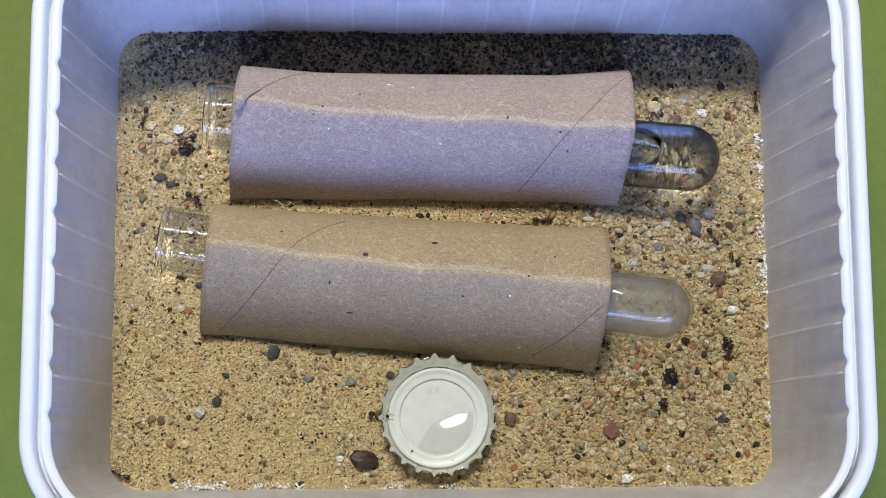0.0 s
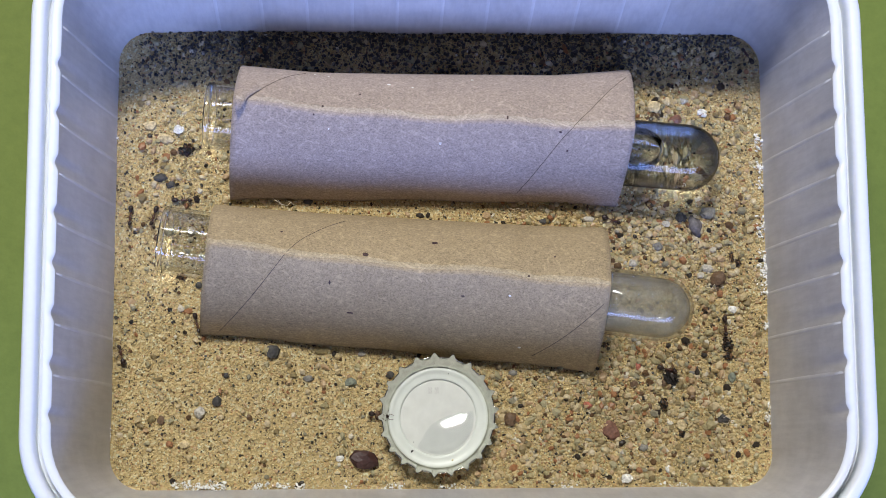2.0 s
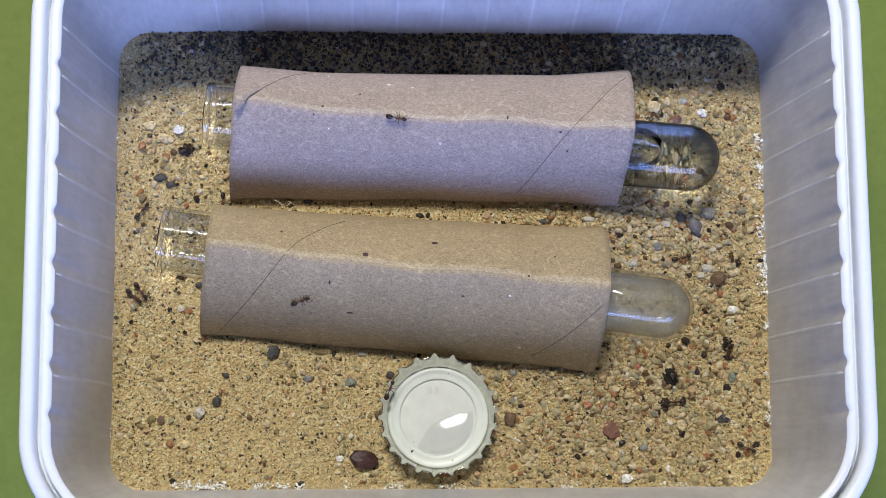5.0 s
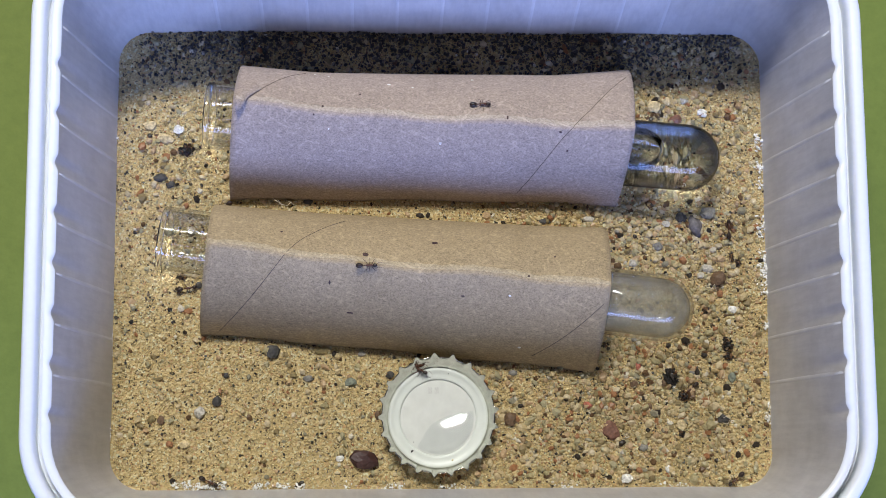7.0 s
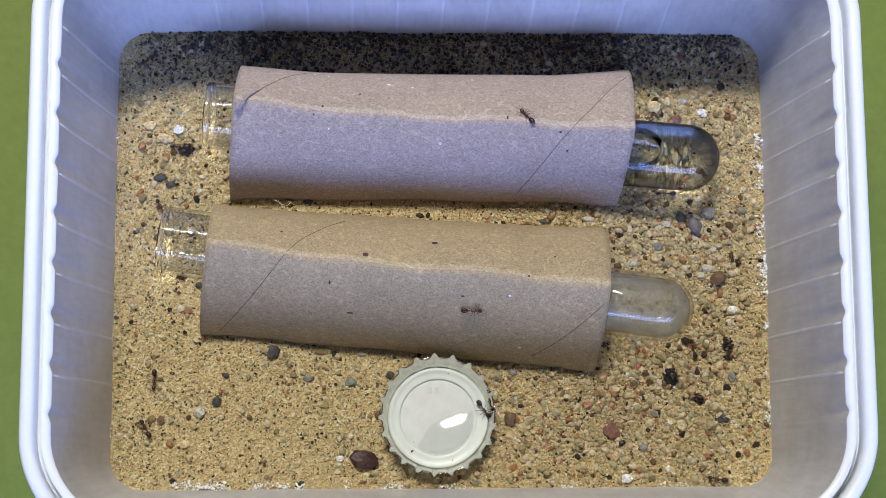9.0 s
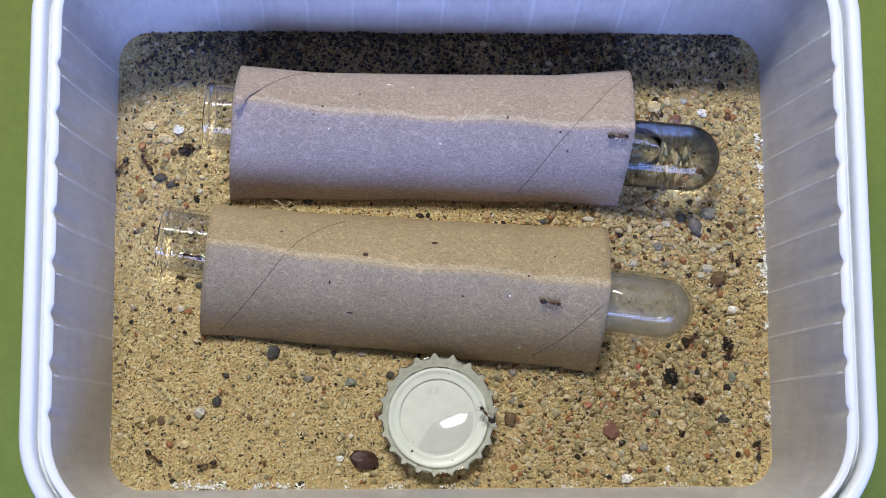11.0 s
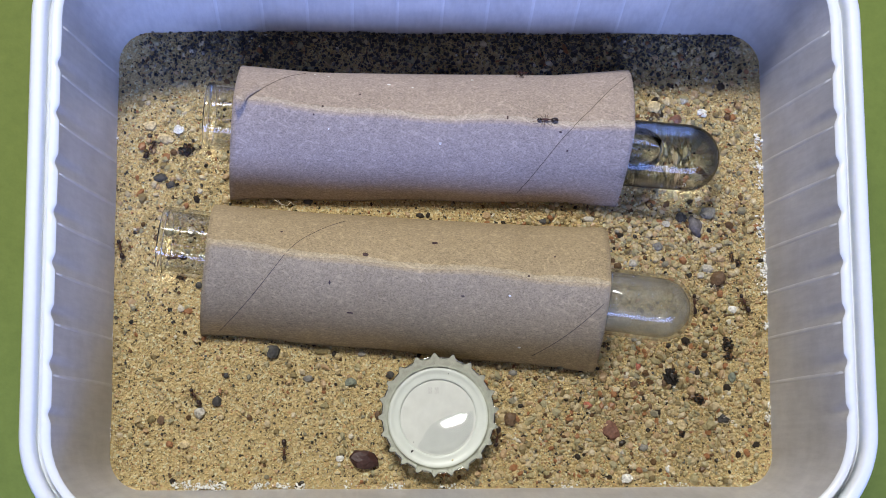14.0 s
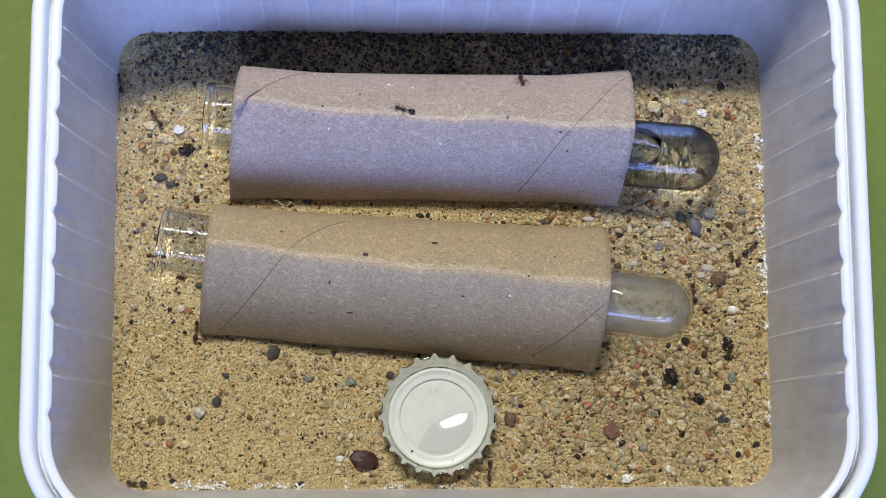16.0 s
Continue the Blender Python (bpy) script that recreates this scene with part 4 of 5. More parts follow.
fleck(COVER_FRONT, 0.390, 0.460, 1.94, 1.34, BROWN_FLECK, "dark olive speck stuck on the brown cardboard")
fleck(COVER_FRONT, 0.560, 0.352, 1.64, 0.90, BROWN_FLECK, "dark olive speck stuck on the brown cardboard")
fleck(COVER_FRONT, 0.860, 0.380, 0.60, 0.60, BLACK_FLECK, "tiny black speck on the brown cardboard")
fleck(COVER_FRONT, 0.795, 0.488, 0.75, 0.75, BLACK_FLECK, "tiny black speck on the brown cardboard")
fleck(COVER_FRONT, 0.370, 0.748, 1.94, 0.60, BROWN_FLECK, "flat dark speck on the brown cardboard")
fleck(COVER_FRONT, 0.800, 0.864, 0.90, 0.90, WHITE_FLECK, "tiny white speck on the brown cardboard")
fleck(COVER_FRONT, 0.180, 0.368, 0.75, 0.60, BROWN_FLECK, "tiny dark speck on the brown cardboard")
fleck(COVER_FRONT, 0.310, 0.600, 0.60, 1.49, BROWN_FLECK, "thin dark speck on the brown cardboard")
fleck(COVER_FRONT, 0.755, 0.584, 0.90, 0.60, WHITE_FLECK, "tiny white speck on the brown cardboard")
fleck(COVER_FRONT, 0.640, 0.608, 1.04, 0.45, BROWN_FLECK, "thin dark speck on the brown cardboard")
fleck(COVER_BACK, 0.380, 0.300, 1.04, 0.75, WHITE_FLECK, "tiny white speck on the grey cardboard")
fleck(COVER_BACK, 0.225, 0.228, 0.75, 0.60, WHITE_FLECK, "tiny white speck on the grey cardboard")
fleck(COVER_BACK, 0.190, 0.200, 0.75, 0.75, WHITE_FLECK, "tiny white speck on the grey cardboard")
fleck(COVER_BACK, 0.590, 0.228, 0.90, 0.75, WHITE_FLECK, "tiny white speck on the grey cardboard")
fleck(COVER_BACK, 0.520, 0.612, 0.90, 0.75, WHITE_FLECK, "tiny white speck on the grey cardboard")
fleck(COVER_BACK, 0.440, 0.316, 0.60, 0.60, WHITE_FLECK, "tiny white speck on the grey cardboard")
fleck(COVER_BACK, 0.220, 0.472, 0.75, 0.90, BROWN_FLECK, "tiny dark speck on the grey cardboard")
fleck(COVER_BACK, 0.680, 0.484, 0.60, 1.49, BROWN_FLECK, "thin dark speck on the grey cardboard")
fleck(COVER_BACK, 0.815, 0.524, 0.90, 0.60, BLACK_FLECK, "tiny black speck on the grey cardboard")
fleck(COVER_BACK, 0.200, 0.516, 0.60, 0.60, BROWN_FLECK, "tiny dark speck on the grey cardboard")
fleck(COVER_BACK, 0.310, 0.388, 0.60, 0.60, BROWN_FLECK, "tiny dark speck on the grey cardboard")
fleck(COVER_BACK, 0.240, 0.572, 0.60, 0.45, WHITE_FLECK, "tiny white speck on the grey cardboard")
fleck(COVER_BACK, 0.840, 0.624, 0.60, 0.75, BLACK_FLECK, "tiny black speck on the grey cardboard")


def cap_speck(x, y, w):
    ob = new("speck", pebble_mesh(w, w * 0.5, STONE_MATS["black"], 5, "black"))
    ob.matrix_world = CAP.matrix_world @ pose(x * MM, y * MM, 1.05 * MM, 0, 0, 30)
    return tagged(ob, "tiny black speck lying in the bottle cap", "speck", "specks in the cap")


cap_speck(-8.4, -8.0, 1.0)
cap_speck(4.6, 11.6, 0.5)
cap_speck(-7.6, -5.6, 0.4)


# ---- ants ----
def ball(name, centre, radii, mat, parent, label=""):
    bm = bmesh.new()
    bmesh.ops.create_uvsphere(bm, u_segments=14, v_segments=9, radius=1.0)
    for v in bm.verts:
        taper = 1.0 - 0.18 * v.co.x
        v.co = Vector((centre[0] + v.co.x * radii[0], centre[1] + v.co.y * radii[1] * taper, centre[2] + v.co.z * radii[2])) * MM
    me = bpy.data.meshes.new(name)
    bm.to_mesh(me)
    bm.free()
    me.materials.append(mat)
    me.polygons.foreach_set("use_smooth", [True] * len(me.polygons))
    return child(name, me, parent, label)


def build_ant():
    ant = tagged(new("ant"), "small dark brown ant with shiny black head and abdomen", "ant", "ants in the tub")
    ball("head", (2.15, 0, 0.78), (0.64, 0.56, 0.42), ANT_DARK, ant, "shiny black head")
    ball("thorax", (0.62, 0, 0.86), (1.05, 0.36, 0.38), ANT_BROWN, ant, "slender brown thorax")
    ball("waist", (-0.70, 0, 0.72), (0.34, 0.17, 0.24), ANT_BROWN, ant)
    ball("abdomen", (-1.95, 0, 0.82), (1.04, 0.69, 0.58), ANT_DARK, ant, "glossy black abdomen")
    for side in (1, -1):
        v, f = tube_along([tuple(c * MM for c in p) for p in ((2.5, side * 0.2, 0.9), (2.95, side * 0.75, 1.15), (3.55, side * 0.7, 0.75), (4.1, side * 0.55, 0.4))],
                          [0.055 * MM, 0.05 * MM, 0.05 * MM, 0.06 * MM], 5)
        child("antenna", mesh_from("antenna", v, f, ANT_BROWN), ant)
        for hip, knee, foot in (((1.25, 0.22, 0.62), (0.60, 0.90, 0.62), (1.25, 1.55, -0.60)), ((0.72, 0.24, 0.60), (0.05, 1.0, 0.66), (-0.1, 1.75, -0.58)),
                                ((0.25, 0.22, 0.60), (-0.5, 0.92, 0.68), (-1.4, 1.65, -0.58))):
            pts = [(0, 0, 0), (knee[0] * 0.55, side * knee[1] * 0.55, knee[2] * 0.75), (knee[0], side * knee[1], knee[2] * 0.9),
                   (foot[0] * 0.75 + knee[0] * 0.25, side * (foot[1] * 0.72 + knee[1] * 0.28), 0.1), (foot[0], side * foot[1], foot[2])]
            v, f = tube_along([tuple(c * MM for c in p) for p in pts], [0.09 * MM, 0.085 * MM, 0.07 * MM, 0.055 * MM, 0.04 * MM], 5)
            leg = child("leg", mesh_from("leg", v, f, ANT_BROWN), ant)
            leg.location = (hip[0] * MM, side * hip[1] * MM, hip[2] * MM)
    return ant


ANTS = [build_ant()]
for _ in range(12 - 1):
    ANTS.append(copy_thing(ANTS[0], pose(0, 0, 0)))


def stride(ant, rows, pace):
    """Keys an ant's path and the swing of its legs, three by three, in step with the way it goes."""
    walk(ant, rows)
    legs = [o for o in ant.children if o.name.startswith("leg")]
    keys, way = [], 0.0
    for (t0, a), (t1, b) in zip(rows, rows[1:]):
        gone = (b.translation - a.translation).length
        steps = max(1, min(12, round((t1 - t0) / 0.12))) if gone > 0.4 * MM else 1
        for k in range(steps):
            keys.append((t0 + (t1 - t0) * k / steps, way + gone * k / steps))
        way += gone
    keys.append((16.0, way))
    for i, leg in enumerate(legs):
        home = leg.location.copy()
        phase = 0.0 if i in (0, 2, 4) else math.pi
        walk(leg, [(t, pose(home.x, home.y, home.z, 0, 0, 17 * math.sin(2 * math.pi * d / (3.4 * MM * pace) + phase + 0.5 * i))) for t, d in keys])


def motions():
    walk(DRAGGED, [
        (0.00, pose(0.0613, -0.0438, 0.0009, 0, 0, 0)), (4.20, pose(0.0613, -0.0438, 0.0009, 0, 0, 0)), (4.80, pose(0.0614, -0.0438, 0.0009, 0, 0, 0)),
        (5.50, pose(0.0623, -0.0430, 0.0009, 0, 0, 5)), (6.30, pose(0.0632, -0.0422, 0.0009, 0, 0, 11)), (6.60, pose(0.0635, -0.0421, 0.0009, 0, 0, 13)),
        (6.90, pose(0.0659, -0.0418, 0.0009, 0, 0, 26)), (7.20, pose(0.0682, -0.0413, 0.0009, 0, 0, 39)), (7.50, pose(0.0688, -0.0412, 0.0009, 0, 0, 42)),
        (7.80, pose(0.0710, -0.0420, 0.0009, 0, 0, 55)), (8.10, pose(0.0713, -0.0423, 0.0009, 0, 0, 57)), (16.00, pose(0.0713, -0.0424, 0.0009, 0, 0, 57))])
    stride(ANTS[0], [
        (0.00, pose(-0.0248, 0.0471, 0.0006, -0, -0, -60)), (2.50, pose(-0.0248, 0.0477, 0.0006, -0, -0, -60)), (2.80, pose(-0.0244, 0.0468, 0.0122, -59, -27, -16)),
        (3.00, pose(-0.0229, 0.0459, 0.0138, -56, -28, -19)), (3.20, pose(-0.0215, 0.0451, 0.0151, -52, -30, -22)), (3.40, pose(-0.0209, 0.0432, 0.0177, -22, -46, -62)),
        (3.60, pose(-0.0207, 0.0408, 0.0202, -6, -44, -83)), (3.80, pose(-0.0209, 0.0377, 0.0228, -0, -37, -92)), (4.00, pose(-0.0207, 0.0337, 0.0253, -2, -28, -89)),
        (4.20, pose(-0.0198, 0.0336, 0.0254, -17, -22, -54)), (4.50, pose(-0.0175, 0.0329, 0.0257, -23, -14, -33)), (4.80, pose(-0.0151, 0.0323, 0.0257, 34, 7, -16)),
        (5.15, pose(-0.0121, 0.0320, 0.0258, 34, 1, -9)), (5.50, pose(-0.0091, 0.0316, 0.0259, 35, -5, -2)), (5.90, pose(-0.0062, 0.0319, 0.0257, -26, 2, 1)),
        (6.30, pose(-0.0033, 0.0322, 0.0255, -26, 3, 4)), (6.50, pose(-0.0002, 0.0345, 0.0242, -29, 9, 17)), (6.70, pose(0.0032, 0.0356, 0.0236, -32, 5, 9)),
        (6.90, pose(0.0074, 0.0358, 0.0235, -32, 0, 2)), (7.10, pose(0.0110, 0.0349, 0.0242, -30, -2, -3)), (7.30, pose(0.0146, 0.0321, 0.0256, -25, -7, -18)),
        (7.50, pose(0.0183, 0.0300, 0.0255, 35, 8, -15)), (7.70, pose(0.0221, 0.0296, 0.0253, 36, 3, -9)), (7.90, pose(0.0237, 0.0297, 0.0255, 36, -1, -5)),
        (8.10, pose(0.0243, 0.0318, 0.0252, -20, 18, 31)), (8.30, pose(0.0241, 0.0332, 0.0245, -4, 28, 72)), (8.50, pose(0.0237, 0.0342, 0.0240, 5, 28, 93)),
        (8.70, pose(0.0228, 0.0345, 0.0239, 19, 26, 120)), (8.90, pose(0.0221, 0.0326, 0.0250, 21, 18, 133)), (9.00, pose(0.0216, 0.0322, 0.0252, 20, 19, 129)),
        (9.20, pose(0.0223, 0.0310, 0.0257, 1, 25, 83)), (9.50, pose(0.0248, 0.0305, 0.0257, -13, 21, 47)), (9.80, pose(0.0273, 0.0299, 0.0258, -21, 12, 18)),
        (10.15, pose(0.0326, 0.0291, 0.0256, 37, -7, 7)), (10.50, pose(0.0380, 0.0283, 0.0251, 39, 2, -3)), (11.00, pose(0.0465, 0.0275, 0.0246, 38, -2, -2)),
        (11.30, pose(0.0495, 0.0272, 0.0246, 38, -8, 4)), (11.60, pose(0.0502, 0.0277, 0.0251, 32, -22, 25)), (11.90, pose(0.0502, 0.0276, 0.0250, 35, -17, 17)),
        (12.20, pose(0.0497, 0.0268, 0.0243, 39, 13, -21)), (12.50, pose(0.0484, 0.0252, 0.0228, 11, 43, -79)), (12.80, pose(0.0447, 0.0246, 0.0220, -39, 22, -158)),
        (13.10, pose(0.0397, 0.0254, 0.0226, -44, 6, -176)), (13.40, pose(0.0365, 0.0283, 0.0251, -37, -15, 160)), (13.70, pose(0.0320, 0.0314, 0.0249, 24, 8, 159)),
        (14.00, pose(0.0271, 0.0311, 0.0253, 24, -4, 179)), (14.30, pose(0.0218, 0.0324, 0.0251, 27, 3, 166)), (14.60, pose(0.0149, 0.0323, 0.0255, 26, -1, 178)),
        (14.90, pose(0.0091, 0.0315, 0.0259, 26, 0, -179)), (15.20, pose(0.0032, 0.0315, 0.0258, 26, 1, -179)), (15.60, pose(-0.0047, 0.0317, 0.0258, 25, 5, 167)),
        (16.00, pose(-0.0112, 0.0339, 0.0249, 28, 6, 163))], 1.00)
    stride(ANTS[1], [
        (0.00, pose(-0.0648, -0.0165, 0.0006, 0, -0, -160)), (0.60, pose(-0.0663, -0.0189, 0.0006, 0, -0, -160)), (0.90, pose(-0.0683, -0.0198, 0.0004, 0, -0, -120)),
        (1.20, pose(-0.0685, -0.0201, 0.0003, 0, -0, -95)), (1.80, pose(-0.0685, -0.0209, 0.0003, -0, -0, -85)), (2.10, pose(-0.0682, -0.0208, 0.0003, -0, -0, -70)),
        (2.40, pose(-0.0674, -0.0212, 0.0003, -0, -0, -50)), (2.70, pose(-0.0652, -0.0221, 0.0048, 64, 7, -6)), (3.00, pose(-0.0621, -0.0216, 0.0061, 63, -3, -2)),
        (3.30, pose(-0.0580, -0.0213, 0.0073, 61, -6, -1)), (3.60, pose(-0.0527, -0.0211, 0.0087, 60, -5, -4)), (3.90, pose(-0.0502, -0.0207, 0.0098, 58, -8, -3)),
        (4.20, pose(-0.0452, -0.0208, 0.0107, 57, -2, -6)), (4.70, pose(-0.0409, -0.0181, 0.0153, 47, -19, 10)), (5.00, pose(-0.0389, -0.0161, 0.0178, 42, -23, 18)),
        (5.30, pose(-0.0370, -0.0140, 0.0200, 36, -26, 26)), (5.80, pose(-0.0346, -0.0103, 0.0231, 32, -17, 22)), (6.30, pose(-0.0326, -0.0078, 0.0249, 33, -4, 4)),
        (6.60, pose(-0.0285, -0.0078, 0.0250, 33, 0, -4)), (6.90, pose(-0.0228, -0.0079, 0.0253, 31, -3, -3)), (7.20, pose(-0.0186, -0.0075, 0.0258, -28, 7, 6)),
        (7.50, pose(-0.0150, -0.0098, 0.0249, 32, 10, -25)), (7.80, pose(-0.0123, -0.0125, 0.0234, 36, 10, -22)), (8.10, pose(-0.0073, -0.0157, 0.0213, 40, 10, -18)),
        (8.40, pose(-0.0014, -0.0173, 0.0203, 41, 7, -12)), (8.70, pose(0.0024, -0.0191, 0.0188, 43, 12, -15)), (9.00, pose(0.0068, -0.0189, 0.0193, 42, -2, -2)),
        (9.20, pose(0.0103, -0.0182, 0.0201, 42, -6, 2)), (9.70, pose(0.0150, -0.0177, 0.0210, 41, -3, -3)), (10.00, pose(0.0180, -0.0175, 0.0214, 40, -3, -3)),
        (10.30, pose(0.0209, -0.0173, 0.0219, 38, -2, -4)), (10.60, pose(0.0239, -0.0173, 0.0221, 38, -0, -6)), (10.90, pose(0.0269, -0.0172, 0.0224, 38, 2, -8)),
        (11.30, pose(0.0304, -0.0171, 0.0227, 36, 6, -14)), (11.60, pose(0.0347, -0.0169, 0.0232, 35, -5, 1)), (11.90, pose(0.0363, -0.0166, 0.0235, 35, -7, 2)),
        (12.20, pose(0.0400, -0.0181, 0.0229, 35, 3, -13)), (12.50, pose(0.0416, -0.0196, 0.0219, 39, 3, -13)), (12.80, pose(0.0418, -0.0199, 0.0217, 39, 5, -16)),
        (13.10, pose(0.0413, -0.0205, 0.0212, 36, 16, -31)), (13.40, pose(0.0439, -0.0185, 0.0006, -0, -0, -60)), (13.80, pose(0.0413, -0.0167, 0.0006, 0, -0, -110)),
        (16.00, pose(0.0405, -0.0167, 0.0006, 0, -0, -110))], 1.05)
    stride(ANTS[2], [
        (0.00, pose(-0.0180, -0.0464, 0.0012, -0, -0, -10)), (3.20, pose(-0.0180, -0.0464, 0.0012, -0, -0, -10)), (3.60, pose(-0.0163, -0.0463, 0.0056, -0, -0, -0)),
        (4.00, pose(-0.0158, -0.0447, 0.0056, 0, -0, 30)), (4.20, pose(-0.0161, -0.0444, 0.0056, 0, -0, 60)), (4.80, pose(-0.0157, -0.0412, 0.0056, 0, -0, 70)),
        (5.50, pose(-0.0127, -0.0363, 0.0056, 0, -0, 50)), (6.30, pose(-0.0076, -0.0327, 0.0056, 0, -0, 20)), (6.60, pose(-0.0060, -0.0329, 0.0056, -0, -0, -10)),
        (6.90, pose(-0.0069, -0.0335, 0.0031, -0, -0, -25)), (7.20, pose(-0.0072, -0.0344, 0.0021, -0, -0, -30)), (7.50, pose(-0.0069, -0.0341, 0.0023, -0, -0, -20)),
        (7.80, pose(-0.0056, -0.0342, 0.0022, -0, -0, -30)), (8.10, pose(-0.0022, -0.0361, 0.0018, -0, -0, -20)), (8.40, pose(0.0030, -0.0394, 0.0012, -0, -0, -40)),
        (8.70, pose(0.0072, -0.0425, 0.0011, -0, -0, -40)), (9.00, pose(0.0108, -0.0449, 0.0017, -0, -0, -55)), (9.20, pose(0.0115, -0.0458, 0.0020, -0, -0, -20)),
        (9.50, pose(0.0120, -0.0462, 0.0018, 0, -0, 5)), (9.80, pose(0.0124, -0.0466, 0.0025, 0, -0, 30)), (10.15, pose(0.0123, -0.0466, 0.0019, 0, -0, 60)),
        (10.50, pose(0.0122, -0.0466, 0.0016, 0, -0, 90)), (11.30, pose(0.0112, -0.0465, 0.0056, 0, -0, 150)), (11.60, pose(0.0122, -0.0472, 0.0056, 0, -0, 170)),
        (11.90, pose(0.0122, -0.0469, 0.0056, 0, -0, 180)), (12.20, pose(0.0126, -0.0476, 0.0056, 0, -0, -120)), (12.35, pose(0.0132, -0.0476, 0.0056, -0, -0, -75)),
        (12.50, pose(0.0137, -0.0476, 0.0056, -0, -0, -30)), (12.80, pose(0.0155, -0.0478, 0.0012, -0, -0, -30)), (13.10, pose(0.0156, -0.0497, 0.0012, -0, -0, -85)),
        (13.40, pose(0.0153, -0.0512, 0.0012, -0, -0, -85)), (13.70, pose(0.0151, -0.0520, 0.0012, 0, -0, -105)), (14.00, pose(0.0146, -0.0526, 0.0012, 0, -0, -100)),
        (14.30, pose(0.0140, -0.0551, 0.0012, 0, -0, -105)), (14.60, pose(0.0140, -0.0560, 0.0012, -0, -0, -80)), (14.90, pose(0.0140, -0.0557, 0.0012, -0, -0, -80)),
        (15.20, pose(0.0137, -0.0554, 0.0012, 0, -0, -90)), (15.60, pose(0.0124, -0.0586, 0.0012, 0, -0, -100)), (16.00, pose(0.0123, -0.0617, 0.0012, 0, -0, -95))], 1.10)
    stride(ANTS[3], [
        (0.00, pose(-0.0839, 0.0373, 0.0009, 0, -0, -105)), (0.30, pose(-0.0885, 0.0306, 0.0008, 0, -0, -120)), (0.60, pose(-0.0898, 0.0238, 0.0005, 0, -0, -95)),
        (0.90, pose(-0.0885, 0.0178, 0.0005, -0, -0, -65)), (1.20, pose(-0.0854, 0.0136, 0.0007, -0, -0, -50)), (1.50, pose(-0.0840, 0.0131, 0.0008, -0, -0, -0)),
        (1.80, pose(-0.0860, 0.0118, 0.0007, -0, -0, -50)), (2.10, pose(-0.0877, 0.0079, 0.0007, 0, -0, -110)), (2.40, pose(-0.0894, 0.0067, 0.0007, 0, -0, -135)),
        (2.70, pose(-0.0898, 0.0069, 0.0007, 0, -0, -160)), (3.00, pose(-0.0910, 0.0051, 0.0008, 0, -0, -120)), (3.30, pose(-0.0908, 0.0017, 0.0007, 0, -0, -92)),
        (3.60, pose(-0.0910, 0.0007, 0.0007, -0, -0, -85)), (3.90, pose(-0.0904, 0.0013, 0.0006, -0, -0, -70)), (4.20, pose(-0.0907, 0.0017, 0.0007, -0, -0, -20)),
        (4.80, pose(-0.0866, 0.0072, 0.0007, 0, -0, 50)), (5.40, pose(-0.0781, 0.0176, 0.0009, 0, -0, 50)), (6.00, pose(-0.0704, 0.0241, 0.0006, 0, -0, 35)),
        (6.30, pose(-0.0667, 0.0259, 0.0003, -0, -0, -0)), (6.60, pose(-0.0622, 0.0257, 0.0002, -0, -0, -5)), (6.90, pose(-0.0578, 0.0254, 0.0006, -0, -0, -10)),
        (7.10, pose(-0.0566, 0.0256, 0.0006, -0, -0, -50)), (7.30, pose(-0.0554, 0.0258, 0.0006, 0, -0, -90)), (7.50, pose(-0.0562, 0.0261, 0.0006, 0, -0, -130)),
        (7.70, pose(-0.0570, 0.0264, 0.0006, 0, -0, -170)), (8.10, pose(-0.0616, 0.0278, 0.0002, 0, -0, 180)), (8.40, pose(-0.0637, 0.0269, 0.0002, 0, -0, 180)),
        (8.70, pose(-0.0694, 0.0285, 0.0003, 0, -0, 170)), (9.00, pose(-0.0738, 0.0290, 0.0004, 0, -0, 180)), (9.20, pose(-0.0736, 0.0285, 0.0004, 0, -0, -170)),
        (9.80, pose(-0.0760, 0.0270, 0.0006, 0, -0, -160)), (10.50, pose(-0.0806, 0.0249, 0.0007, 0, -0, 170)), (11.30, pose(-0.0835, 0.0242, 0.0007, 0, -0, 108)),
        (11.60, pose(-0.0832, 0.0242, 0.0007, 0, -0, 115)), (11.90, pose(-0.0836, 0.0244, 0.0007, 0, -0, 130)), (12.20, pose(-0.0843, 0.0249, 0.0007, 0, -0, 150)),
        (12.50, pose(-0.0844, 0.0250, 0.0007, 0, -0, 125)), (12.80, pose(-0.0843, 0.0254, 0.0007, 0, -0, 120)), (13.10, pose(-0.0841, 0.0255, 0.0007, 0, -0, 105)),
        (13.40, pose(-0.0843, 0.0255, 0.0007, 0, -0, 95)), (13.70, pose(-0.0837, 0.0268, 0.0007, 0, -0, 90)), (14.00, pose(-0.0821, 0.0281, 0.0007, 0, -0, 60)),
        (14.30, pose(-0.0804, 0.0286, 0.0007, 0, -0, 40)), (14.60, pose(-0.0781, 0.0297, 0.0006, 0, -0, 25)), (14.90, pose(-0.0771, 0.0306, 0.0006, 0, -0, 30)),
        (15.20, pose(-0.0764, 0.0322, 0.0005, 0, -0, 60)), (15.40, pose(-0.0777, 0.0335, 0.0006, 0, -0, 100)), (15.60, pose(-0.0789, 0.0348, 0.0007, 0, -0, 140)),
        (16.00, pose(-0.0805, 0.0370, 0.0008, 0, -0, 125))], 1.15)
